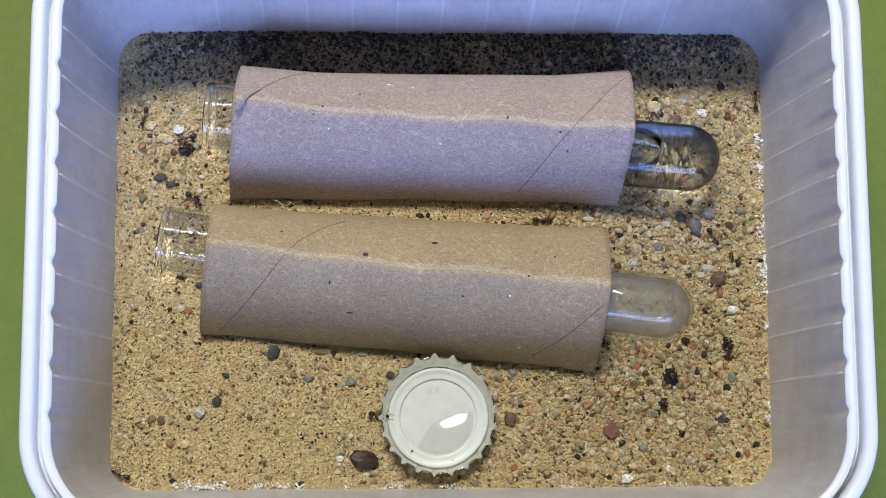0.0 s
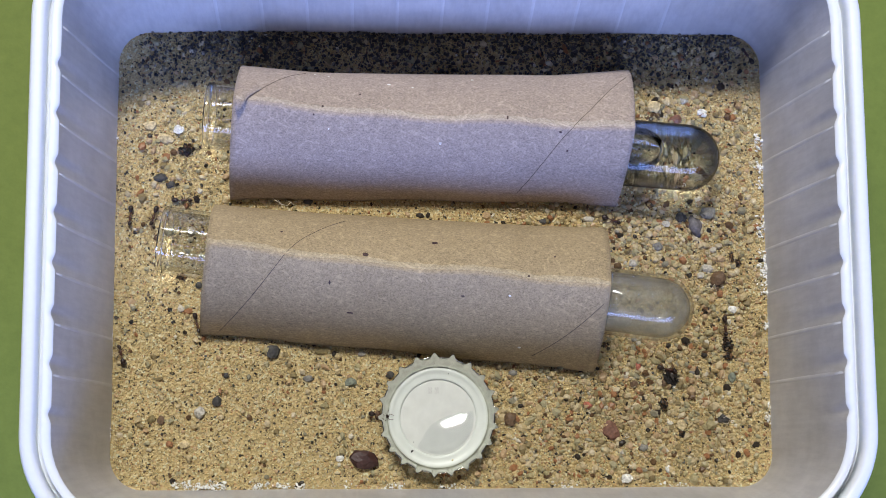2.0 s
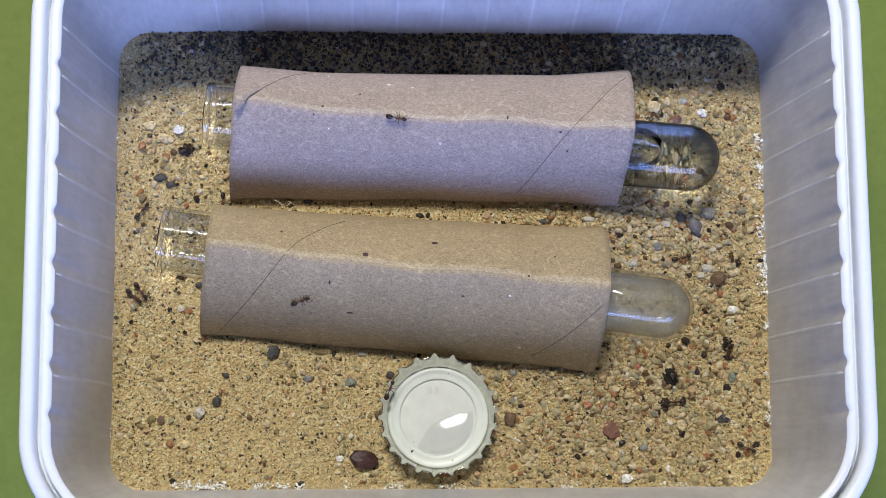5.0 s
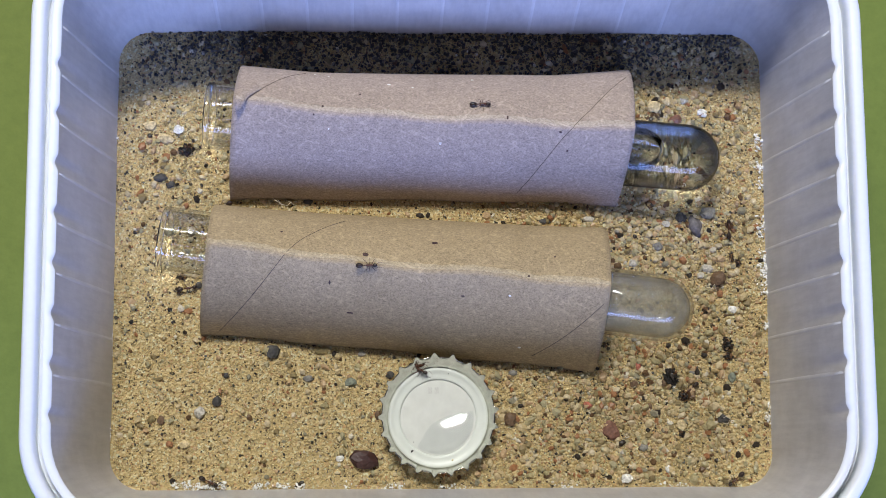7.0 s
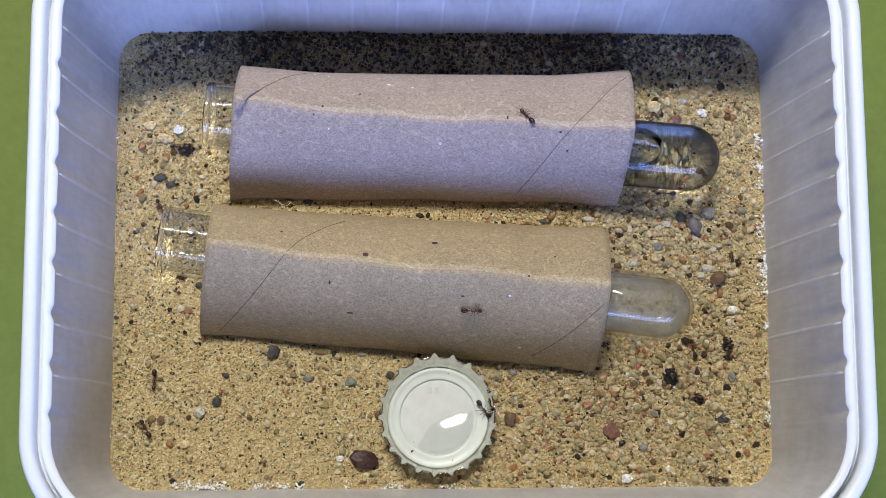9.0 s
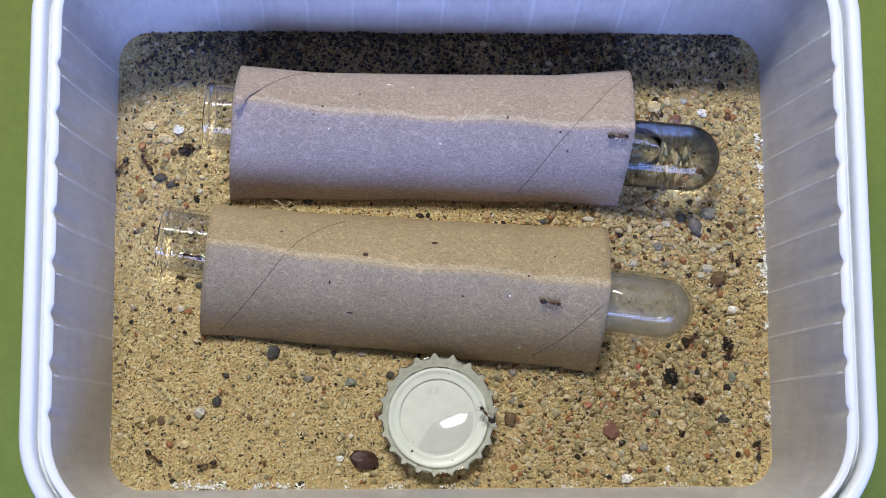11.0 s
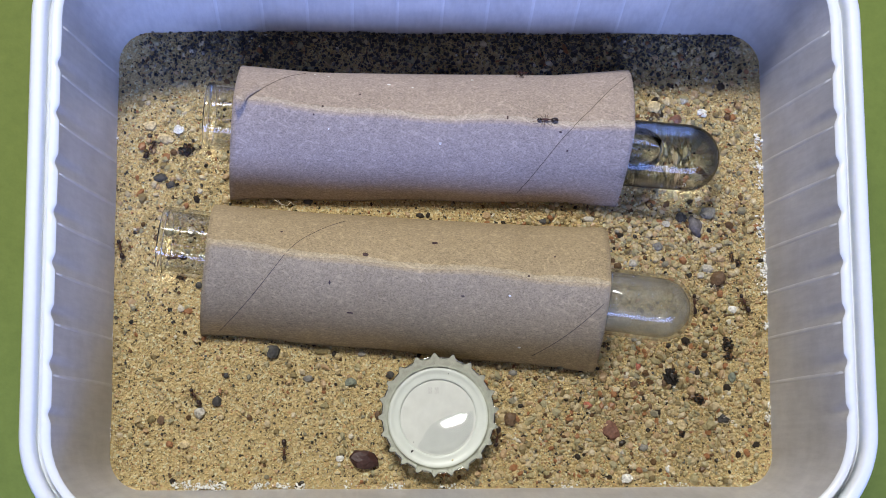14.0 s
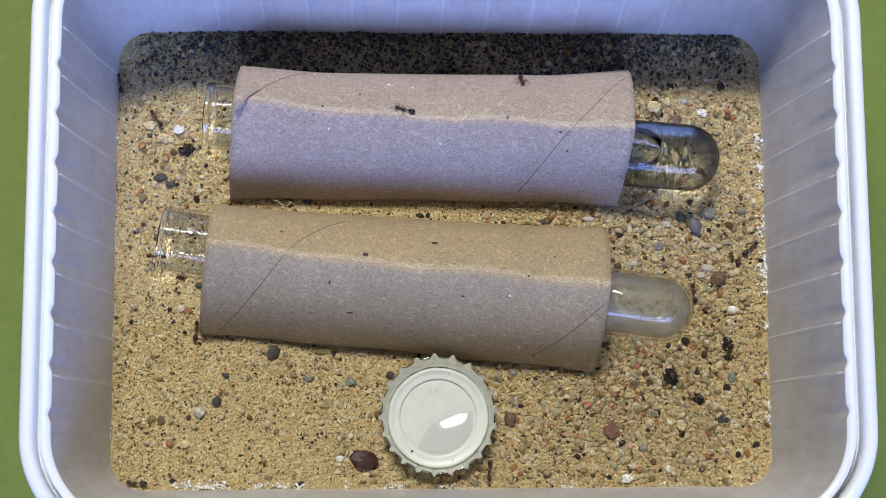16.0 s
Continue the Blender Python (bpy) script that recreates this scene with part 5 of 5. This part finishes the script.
    stride(ANTS[4], [
        (0.00, pose(-0.0720, 0.0313, 0.0003, 0, -0, -160)), (0.30, pose(-0.0765, 0.0291, 0.0005, 0, -0, -150)), (0.60, pose(-0.0808, 0.0250, 0.0007, 0, -0, -120)),
        (0.90, pose(-0.0832, 0.0197, 0.0007, 0, -0, -98)), (1.20, pose(-0.0817, 0.0150, 0.0009, -0, -0, -70)), (1.50, pose(-0.0790, 0.0126, 0.0009, -0, -0, -85)),
        (1.80, pose(-0.0797, 0.0118, 0.0009, 0, -0, -120)), (2.10, pose(-0.0809, 0.0068, 0.0006, 0, -0, -98)), (2.40, pose(-0.0807, 0.0006, 0.0002, -0, -0, -82)),
        (2.70, pose(-0.0804, 0.0003, 0.0002, -0, -0, -75)), (3.00, pose(-0.0804, -0.0000, 0.0002, -0, -0, -75)), (3.30, pose(-0.0814, 0.0012, 0.0003, 0, -0, -120)),
        (3.60, pose(-0.0846, -0.0024, 0.0002, 0, -0, -130)), (3.90, pose(-0.0884, -0.0056, 0.0003, 0, -0, -125)), (4.20, pose(-0.0885, -0.0089, 0.0003, -0, -0, -80)),
        (4.80, pose(-0.0867, -0.0125, 0.0003, -0, -0, -50)), (5.50, pose(-0.0838, -0.0149, 0.0004, -0, -0, -20)), (6.30, pose(-0.0806, -0.0151, 0.0004, -0, -0, -0)),
        (6.60, pose(-0.0747, -0.0129, 0.0004, 0, -0, 35)), (6.90, pose(-0.0719, -0.0108, 0.0005, 0, -0, 30)), (7.05, pose(-0.0706, -0.0117, 0.0006, -0, -0, -15)),
        (7.20, pose(-0.0694, -0.0126, 0.0006, -0, -0, -60)), (7.50, pose(-0.0724, -0.0182, 0.0004, 0, -0, -110)), (7.80, pose(-0.0760, -0.0254, 0.0002, 0, -0, -120)),
        (8.10, pose(-0.0793, -0.0315, 0.0004, 0, -0, -120)), (8.40, pose(-0.0805, -0.0339, 0.0004, 0, -0, -110)), (8.70, pose(-0.0802, -0.0345, 0.0004, 0, -0, -105)),
        (9.00, pose(-0.0798, -0.0365, 0.0005, 0, -0, -92)), (9.20, pose(-0.0796, -0.0410, 0.0007, -0, -0, -77)), (9.70, pose(-0.0769, -0.0477, 0.0009, -0, -0, -60)),
        (10.30, pose(-0.0707, -0.0546, 0.0006, -0, -0, -50)), (10.55, pose(-0.0684, -0.0568, 0.0005, 0, -0, -90)), (10.80, pose(-0.0660, -0.0590, 0.0005, 0, -0, -130)),
        (11.05, pose(-0.0649, -0.0598, 0.0005, 0, -0, 177)), (11.30, pose(-0.0637, -0.0607, 0.0005, 0, -0, 125)), (11.60, pose(-0.0620, -0.0619, 0.0005, 0, -0, 125)),
        (11.90, pose(-0.0617, -0.0627, 0.0005, 0, -0, 120)), (12.20, pose(-0.0617, -0.0627, 0.0005, 0, -0, 115)), (12.50, pose(-0.0611, -0.0625, 0.0005, 0, -0, 140)),
        (12.80, pose(-0.0626, -0.0605, 0.0005, 0, -0, 170)), (12.95, pose(-0.0627, -0.0586, 0.0004, 0, -0, 123)), (13.10, pose(-0.0627, -0.0567, 0.0003, 0, -0, 75)),
        (13.40, pose(-0.0642, -0.0505, 0.0003, 0, -0, 95)), (13.70, pose(-0.0659, -0.0449, 0.0005, 0, -0, 100)), (14.00, pose(-0.0684, -0.0412, 0.0007, 0, -0, 122)),
        (14.30, pose(-0.0702, -0.0361, 0.0005, 0, -0, 112)), (14.60, pose(-0.0709, -0.0322, 0.0003, 0, -0, 90)), (14.90, pose(-0.0682, -0.0297, 0.0002, 0, -0, 60)),
        (15.20, pose(-0.0675, -0.0275, 0.0002, 0, -0, 65)), (15.60, pose(-0.0684, -0.0265, 0.0002, 0, -0, 100)), (16.00, pose(-0.0685, -0.0229, 0.0002, 0, -0, 85))], 1.00)
    stride(ANTS[5], [
        (0.00, pose(-0.0696, 0.0138, 0.0008, -0, -0, -40)), (0.30, pose(-0.0708, 0.0141, 0.0008, -0, -0, -35)), (0.60, pose(-0.0707, 0.0154, 0.0008, -0, -0, -50)),
        (0.90, pose(-0.0707, 0.0159, 0.0008, -0, -0, -55)), (1.20, pose(-0.0716, 0.0155, 0.0009, -0, -0, -40)), (1.50, pose(-0.0721, 0.0155, 0.0009, -0, -0, -35)),
        (1.80, pose(-0.0726, 0.0142, 0.0009, -0, -0, -5)), (2.10, pose(-0.0730, 0.0134, 0.0009, -0, -0, -0)), (2.40, pose(-0.0732, 0.0133, 0.0009, 0, -0, 5)),
        (2.70, pose(-0.0729, 0.0134, 0.0009, 0, -0, 5)), (3.00, pose(-0.0726, 0.0133, 0.0009, 0, -0, 10)), (3.30, pose(-0.0721, 0.0131, 0.0009, 0, -0, 15)),
        (3.60, pose(-0.0713, 0.0128, 0.0008, -0, -0, -5)), (3.90, pose(-0.0702, 0.0125, 0.0008, -0, -0, -15)), (4.20, pose(-0.0691, 0.0125, 0.0007, -0, -0, -30)),
        (5.00, pose(-0.0616, 0.0129, 0.0006, 0, -0, -90)), (6.25, pose(-0.0616, 0.0121, 0.0006, 0, -0, -130)), (7.50, pose(-0.0616, 0.0113, 0.0006, 0, -0, -170)),
        (8.30, pose(-0.0717, 0.0088, 0.0006, 0, -0, 180)), (8.70, pose(-0.0783, 0.0098, 0.0008, 0, -0, 130)), (9.00, pose(-0.0786, 0.0114, 0.0009, 0, -0, 120)),
        (9.20, pose(-0.0791, 0.0131, 0.0009, 0, -0, 115)), (9.80, pose(-0.0825, 0.0168, 0.0008, 0, -0, 125)), (10.60, pose(-0.0890, 0.0225, 0.0005, 0, -0, -170)),
        (10.95, pose(-0.0898, 0.0232, 0.0005, 0, -0, -134)), (11.30, pose(-0.0906, 0.0239, 0.0005, 0, -0, -98)), (11.60, pose(-0.0895, 0.0165, 0.0005, -0, -0, -85)),
        (11.90, pose(-0.0872, 0.0077, 0.0007, -0, -0, -62)), (12.20, pose(-0.0814, 0.0030, 0.0004, -0, -0, -30)), (12.50, pose(-0.0782, 0.0028, 0.0004, -0, -0, -10)),
        (12.65, pose(-0.0794, 0.0030, 0.0004, -0, -0, -50)), (12.80, pose(-0.0806, 0.0031, 0.0004, 0, -0, -90)), (13.10, pose(-0.0815, -0.0027, 0.0001, 0, -0, -120)),
        (13.40, pose(-0.0884, -0.0051, 0.0003, 0, -0, -145)), (13.70, pose(-0.0895, -0.0042, 0.0004, 0, -0, 175)), (14.00, pose(-0.0897, -0.0002, 0.0005, 0, -0, 105)),
        (14.30, pose(-0.0893, 0.0040, 0.0007, 0, -0, 88)), (14.60, pose(-0.0890, 0.0114, 0.0007, 0, -0, 92)), (14.90, pose(-0.0903, 0.0204, 0.0005, 0, -0, 100)),
        (15.20, pose(-0.0872, 0.0289, 0.0007, 0, -0, 75)), (15.60, pose(-0.0874, 0.0391, 0.0008, 0, -0, 115)), (16.00, pose(-0.0909, 0.0472, 0.0003, 0, -0, 100))], 1.05)
    stride(ANTS[6], [
        (0.00, pose(-0.0885, -0.0622, 0.0005, 0, -0, 160)), (0.30, pose(-0.0887, -0.0617, 0.0005, 0, -0, 150)), (0.60, pose(-0.0889, -0.0591, 0.0006, 0, -0, 105)),
        (0.90, pose(-0.0865, -0.0549, 0.0006, 0, -0, 70)), (1.20, pose(-0.0819, -0.0473, 0.0008, 0, -0, 60)), (1.50, pose(-0.0816, -0.0404, 0.0006, 0, -0, 92)),
        (1.80, pose(-0.0867, -0.0337, 0.0003, 0, -0, 118)), (2.10, pose(-0.0891, -0.0271, 0.0005, 0, -0, 95)), (2.40, pose(-0.0864, -0.0178, 0.0005, 0, -0, 80)),
        (2.70, pose(-0.0883, -0.0100, 0.0003, 0, -0, 115)), (3.00, pose(-0.0905, -0.0070, 0.0004, 0, -0, 110)), (3.30, pose(-0.0902, -0.0054, 0.0004, 0, -0, 95)),
        (3.60, pose(-0.0908, -0.0029, 0.0005, 0, -0, 95)), (3.90, pose(-0.0898, -0.0018, 0.0005, 0, -0, 80)), (4.20, pose(-0.0886, -0.0009, 0.0004, 0, -0, 60)),
        (4.33, pose(-0.0881, -0.0018, 0.0004, 0, -0, 128)), (4.45, pose(-0.0875, -0.0027, 0.0003, 0, -0, -165)), (4.58, pose(-0.0870, -0.0037, 0.0002, 0, -0, -98)),
        (4.70, pose(-0.0864, -0.0046, 0.0002, -0, -0, -30)), (5.30, pose(-0.0805, -0.0236, 0.0004, -0, -0, -75)), (5.80, pose(-0.0755, -0.0407, 0.0008, -0, -0, -75)),
        (6.30, pose(-0.0724, -0.0532, 0.0007, 0, -0, -92)), (6.60, pose(-0.0697, -0.0618, 0.0006, -0, -0, -60)), (6.90, pose(-0.0655, -0.0639, 0.0007, -0, -0, -25)),
        (7.20, pose(-0.0632, -0.0649, 0.0007, -0, -0, -30)), (7.50, pose(-0.0629, -0.0648, 0.0006, -0, -0, -60)), (7.80, pose(-0.0669, -0.0640, 0.0007, 0, -0, -125)),
        (8.10, pose(-0.0687, -0.0632, 0.0006, 0, -0, -172)), (8.40, pose(-0.0728, -0.0591, 0.0005, 0, -0, 145)), (8.70, pose(-0.0790, -0.0538, 0.0007, 0, -0, 145)),
        (9.00, pose(-0.0818, -0.0498, 0.0008, 0, -0, 118)), (9.20, pose(-0.0821, -0.0464, 0.0008, 0, -0, 92)), (9.45, pose(-0.0826, -0.0455, 0.0007, 0, -0, 131)),
        (9.70, pose(-0.0832, -0.0446, 0.0007, 0, -0, 170)), (10.00, pose(-0.0827, -0.0476, 0.0008, 0, -0, -145)), (10.30, pose(-0.0823, -0.0507, 0.0008, 0, -0, -100)),
        (10.80, pose(-0.0799, -0.0561, 0.0006, -0, -0, -60)), (11.30, pose(-0.0765, -0.0601, 0.0004, -0, -0, -15)), (11.60, pose(-0.0695, -0.0632, 0.0006, -0, -0, -0)),
        (11.90, pose(-0.0671, -0.0609, 0.0006, 0, -0, 40)), (12.20, pose(-0.0630, -0.0590, 0.0004, 0, -0, 10)), (12.50, pose(-0.0583, -0.0552, 0.0001, 0, -0, 40)),
        (12.80, pose(-0.0580, -0.0498, 0.0000, 0, -0, 85)), (13.10, pose(-0.0564, -0.0451, 0.0002, 0, -0, 60)), (13.40, pose(-0.0503, -0.0436, 0.0004, 0, -0, 5)),
        (13.70, pose(-0.0452, -0.0475, 0.0004, -0, -0, -50)), (14.00, pose(-0.0440, -0.0558, 0.0003, -0, -0, -88)), (14.30, pose(-0.0462, -0.0621, 0.0000, 0, -0, -105)),
        (14.60, pose(-0.0508, -0.0644, 0.0000, 0, -0, -155)), (14.90, pose(-0.0578, -0.0645, 0.0004, 0, -0, -178)), (15.20, pose(-0.0650, -0.0642, 0.0007, 0, -0, 178)),
        (15.60, pose(-0.0760, -0.0633, 0.0004, 0, -0, -175)), (16.00, pose(-0.0841, -0.0645, 0.0003, 0, -0, 175))], 1.10)
    stride(ANTS[7], [
        (0.00, pose(-0.0572, -0.0050, 0.0030, 30, 1, 179)), (9.00, pose(-0.0572, -0.0050, 0.0030, 30, 1, 179)), (11.30, pose(-0.0703, -0.0028, 0.0030, 29, 9, 165)),
        (12.20, pose(-0.0703, -0.0029, 0.0030, 28, 13, 158)), (12.80, pose(-0.0700, -0.0026, 0.0030, 28, 13, 158)), (13.30, pose(-0.0719, -0.0033, 0.0030, 30, 3, 175)),
        (13.70, pose(-0.0733, -0.0034, 0.0030, 30, 1, 179)), (14.90, pose(-0.0758, -0.0034, 0.0030, 30, 1, 179)), (15.20, pose(-0.0770, -0.0033, 0.0030, 30, 1, 179)),
        (15.60, pose(-0.0790, -0.0033, 0.0030, 30, 1, 179)), (16.00, pose(-0.0795, -0.0029, 0.0030, 30, 1, 179))], 1.15)
    stride(ANTS[8], [
        (0.00, pose(0.0281, 0.0082, 0.0004, -0, -0, -0)), (0.30, pose(0.0304, 0.0078, 0.0004, 0, -0, 2)), (0.60, pose(0.0325, 0.0078, 0.0004, -0, -0, -2)),
        (0.90, pose(0.0328, 0.0080, 0.0004, 0, -0, 5)), (1.20, pose(0.0390, 0.0090, 0.0004, 0, -0, 8)), (1.50, pose(0.0394, 0.0091, 0.0004, -0, -0, -0)),
        (1.80, pose(0.0445, 0.0088, 0.0003, -0, -0, -5)), (2.10, pose(0.0487, 0.0076, 0.0002, -0, -0, -30)), (2.40, pose(0.0504, 0.0051, 0.0003, -0, -0, -42)),
        (2.70, pose(0.0516, 0.0038, 0.0004, -0, -0, -52)), (3.00, pose(0.0528, 0.0006, 0.0006, -0, -0, -60)), (3.30, pose(0.0529, -0.0032, 0.0008, -0, -0, -80)),
        (3.60, pose(0.0523, -0.0043, 0.0008, -0, -0, -70)), (3.90, pose(0.0531, -0.0045, 0.0008, -0, -0, -25)), (4.20, pose(0.0567, -0.0051, 0.0006, -0, -0, -0)),
        (4.80, pose(0.0648, -0.0034, 0.0002, 0, -0, 15)), (5.50, pose(0.0737, -0.0012, 0.0003, -0, -0, -0)), (6.30, pose(0.0808, -0.0004, 0.0005, -0, -0, -15)),
        (6.60, pose(0.0805, 0.0012, 0.0006, 0, -0, 40)), (6.90, pose(0.0809, 0.0049, 0.0007, 0, -0, 85)), (7.20, pose(0.0806, 0.0062, 0.0007, 0, -0, 95)),
        (7.60, pose(0.0780, 0.0098, 0.0008, 0, -0, 160)), (8.20, pose(0.0709, 0.0130, 0.0005, 0, -0, 180)), (8.80, pose(0.0636, 0.0155, 0.0006, 0, -0, 180)),
        (16.00, pose(0.0588, 0.0179, 0.0006, 0, -0, 180))], 1.00)
    stride(ANTS[9], [
        (0.00, pose(0.0765, 0.0033, 0.0006, -0, -0, -60)), (0.50, pose(0.0765, 0.0014, 0.0005, -0, -0, -70)), (0.90, pose(0.0763, -0.0018, 0.0003, -0, -0, -70)),
        (1.20, pose(0.0782, -0.0071, 0.0004, -0, -0, -75)), (1.50, pose(0.0789, -0.0109, 0.0005, -0, -0, -85)), (1.80, pose(0.0789, -0.0192, 0.0005, 0, -0, -90)),
        (2.10, pose(0.0793, -0.0230, 0.0004, -0, -0, -85)), (2.40, pose(0.0797, -0.0260, 0.0002, -0, -0, -85)), (2.70, pose(0.0802, -0.0276, 0.0002, -0, -0, -85)),
        (3.00, pose(0.0821, -0.0326, 0.0001, 0, -0, -95)), (3.30, pose(0.0813, -0.0365, 0.0003, 0, -0, -110)), (3.60, pose(0.0781, -0.0412, 0.0006, 0, -0, -145)),
        (3.90, pose(0.0737, -0.0423, 0.0008, 0, -0, -172)), (4.20, pose(0.0658, -0.0436, 0.0006, 0, -0, 180)), (4.80, pose(0.0644, -0.0433, 0.0006, 0, -0, 180)),
        (5.50, pose(0.0649, -0.0421, 0.0006, 0, -0, -145)), (6.30, pose(0.0641, -0.0400, 0.0007, 0, -0, -105)), (6.60, pose(0.0647, -0.0396, 0.0007, 0, -0, -120)),
        (6.90, pose(0.0676, -0.0397, 0.0007, 0, -0, -135)), (7.20, pose(0.0698, -0.0396, 0.0007, 0, -0, -145)), (7.50, pose(0.0697, -0.0386, 0.0007, 0, -0, -120)),
        (7.80, pose(0.0714, -0.0386, 0.0007, 0, -0, -98)), (8.10, pose(0.0714, -0.0360, 0.0007, 0, -0, -110)), (8.40, pose(0.0709, -0.0338, 0.0007, 0, -0, -160)),
        (8.70, pose(0.0701, -0.0306, 0.0008, 0, -0, 130)), (9.20, pose(0.0698, -0.0274, 0.0009, 0, -0, 95)), (10.20, pose(0.0695, -0.0262, 0.0009, 0, -0, 60)),
        (11.60, pose(0.0692, -0.0255, 0.0009, 0, -0, 45)), (12.20, pose(0.0699, -0.0251, 0.0009, 0, -0, 60)), (12.50, pose(0.0696, -0.0243, 0.0009, 0, -0, 75)),
        (12.80, pose(0.0695, -0.0227, 0.0009, 0, -0, 80)), (13.20, pose(0.0701, -0.0195, 0.0007, 0, -0, 85)), (13.70, pose(0.0705, -0.0164, 0.0006, 0, -0, 90)),
        (14.40, pose(0.0706, -0.0152, 0.0005, 0, -0, 92)), (15.20, pose(0.0703, -0.0131, 0.0004, 0, -0, 100)), (16.00, pose(0.0705, -0.0126, 0.0003, 0, -0, 95))], 1.05)
    stride(ANTS[10], [
        (0.00, pose(0.0435, -0.0239, 0.0006, -0, -0, -60)), (0.60, pose(0.0444, -0.0262, 0.0006, -0, -0, -40)), (0.90, pose(0.0469, -0.0283, 0.0007, -0, -0, -25)),
        (1.20, pose(0.0521, -0.0299, 0.0010, -0, -0, -20)), (1.50, pose(0.0599, -0.0326, 0.0011, -0, -0, -15)), (1.80, pose(0.0620, -0.0338, 0.0010, -0, -0, -10)),
        (2.10, pose(0.0626, -0.0342, 0.0010, -0, -0, -20)), (2.40, pose(0.0647, -0.0356, 0.0009, -0, -0, -50)), (2.70, pose(0.0680, -0.0408, 0.0007, -0, -0, -65)),
        (3.00, pose(0.0677, -0.0476, 0.0007, 0, -0, -95)), (3.30, pose(0.0681, -0.0499, 0.0007, -0, -0, -75)), (3.60, pose(0.0706, -0.0529, 0.0007, -0, -0, -50)),
        (3.90, pose(0.0734, -0.0542, 0.0007, -0, -0, -35)), (4.20, pose(0.0772, -0.0545, 0.0007, -0, -0, -10)), (4.80, pose(0.0824, -0.0555, 0.0006, -0, -0, -15)),
        (5.50, pose(0.0868, -0.0570, 0.0004, -0, -0, -70)), (6.30, pose(0.0868, -0.0605, 0.0006, 0, -0, -115)), (6.60, pose(0.0833, -0.0628, 0.0006, 0, -0, -143)),
        (6.90, pose(0.0812, -0.0643, 0.0006, 0, -0, -140)), (7.20, pose(0.0797, -0.0646, 0.0005, 0, -0, -148)), (7.50, pose(0.0776, -0.0648, 0.0004, 0, -0, -170)),
        (7.80, pose(0.0766, -0.0654, 0.0003, 0, -0, 180)), (8.10, pose(0.0763, -0.0651, 0.0003, 0, -0, 176)), (8.40, pose(0.0761, -0.0654, 0.0003, 0, -0, 175)),
        (8.70, pose(0.0751, -0.0649, 0.0002, 0, -0, 165)), (9.00, pose(0.0758, -0.0644, 0.0003, 0, -0, 170)), (9.20, pose(0.0750, -0.0652, 0.0002, 0, -0, -170)),
        (9.45, pose(0.0762, -0.0650, 0.0003, 0, -0, 150)), (9.70, pose(0.0774, -0.0648, 0.0004, 0, -0, 110)), (10.30, pose(0.0830, -0.0620, 0.0006, 0, -0, 50)),
        (10.80, pose(0.0868, -0.0578, 0.0005, 0, -0, 75)), (11.30, pose(0.0881, -0.0520, 0.0003, 0, -0, 90)), (11.60, pose(0.0884, -0.0439, 0.0004, 0, -0, 82)),
        (11.90, pose(0.0882, -0.0407, 0.0004, 0, -0, 80)), (12.20, pose(0.0877, -0.0400, 0.0004, 0, -0, 92)), (12.50, pose(0.0865, -0.0382, 0.0003, 0, -0, 105)),
        (12.80, pose(0.0873, -0.0343, 0.0002, 0, -0, 80)), (13.10, pose(0.0900, -0.0262, 0.0002, 0, -0, 80)), (13.40, pose(0.0897, -0.0238, 0.0002, 0, -0, 95)),
        (13.70, pose(0.0883, -0.0222, 0.0003, 0, -0, 105)), (14.00, pose(0.0848, -0.0155, 0.0007, 0, -0, 115)), (14.30, pose(0.0836, -0.0080, 0.0007, 0, -0, 105)),
        (14.60, pose(0.0847, -0.0023, 0.0006, 0, -0, 80)), (14.90, pose(0.0851, -0.0011, 0.0006, 0, -0, 55)), (15.20, pose(0.0858, -0.0002, 0.0006, 0, -0, 45)),
        (15.60, pose(0.0862, -0.0007, 0.0006, 0, -0, 42)), (16.00, pose(0.0869, 0.0001, 0.0006, 0, -0, 42))], 1.10)
    stride(ANTS[11], [
        (0.00, pose(0.0898, 0.0428, 0.0005, 0, -0, 90)), (1.00, pose(0.0897, 0.0499, 0.0007, 0, -0, 95)), (2.00, pose(0.0879, 0.0559, 0.0006, 0, -0, 125)),
        (3.00, pose(0.0849, 0.0583, 0.0005, 0, -0, 155)), (4.00, pose(0.0799, 0.0603, 0.0005, 0, -0, 170)), (5.20, pose(0.0664, 0.0605, 0.0006, 0, -0, 178)),
        (7.00, pose(0.0435, 0.0599, 0.0009, 0, -0, 180)), (9.00, pose(0.0354, 0.0582, 0.0003, 0, -0, -170)), (11.50, pose(0.0321, 0.0571, 0.0002, 0, -0, -165)),
        (12.80, pose(0.0281, 0.0561, 0.0001, 0, -0, -150)), (13.40, pose(0.0240, 0.0543, 0.0002, 0, -0, -120)), (13.70, pose(0.0228, 0.0532, 0.0003, 0, -0, -95)),
        (14.00, pose(0.0217, 0.0475, 0.0098, 7, -65, -99)), (14.30, pose(0.0216, 0.0473, 0.0102, 21, -64, -114)), (14.60, pose(0.0214, 0.0471, 0.0106, 30, -62, -124)),
        (15.10, pose(0.0214, 0.0469, 0.0110, 15, -62, -108)), (15.60, pose(0.0214, 0.0467, 0.0114, 6, -63, -98)), (16.00, pose(0.0213, 0.0443, 0.0154, -5, -55, -85))], 1.15)

motions()
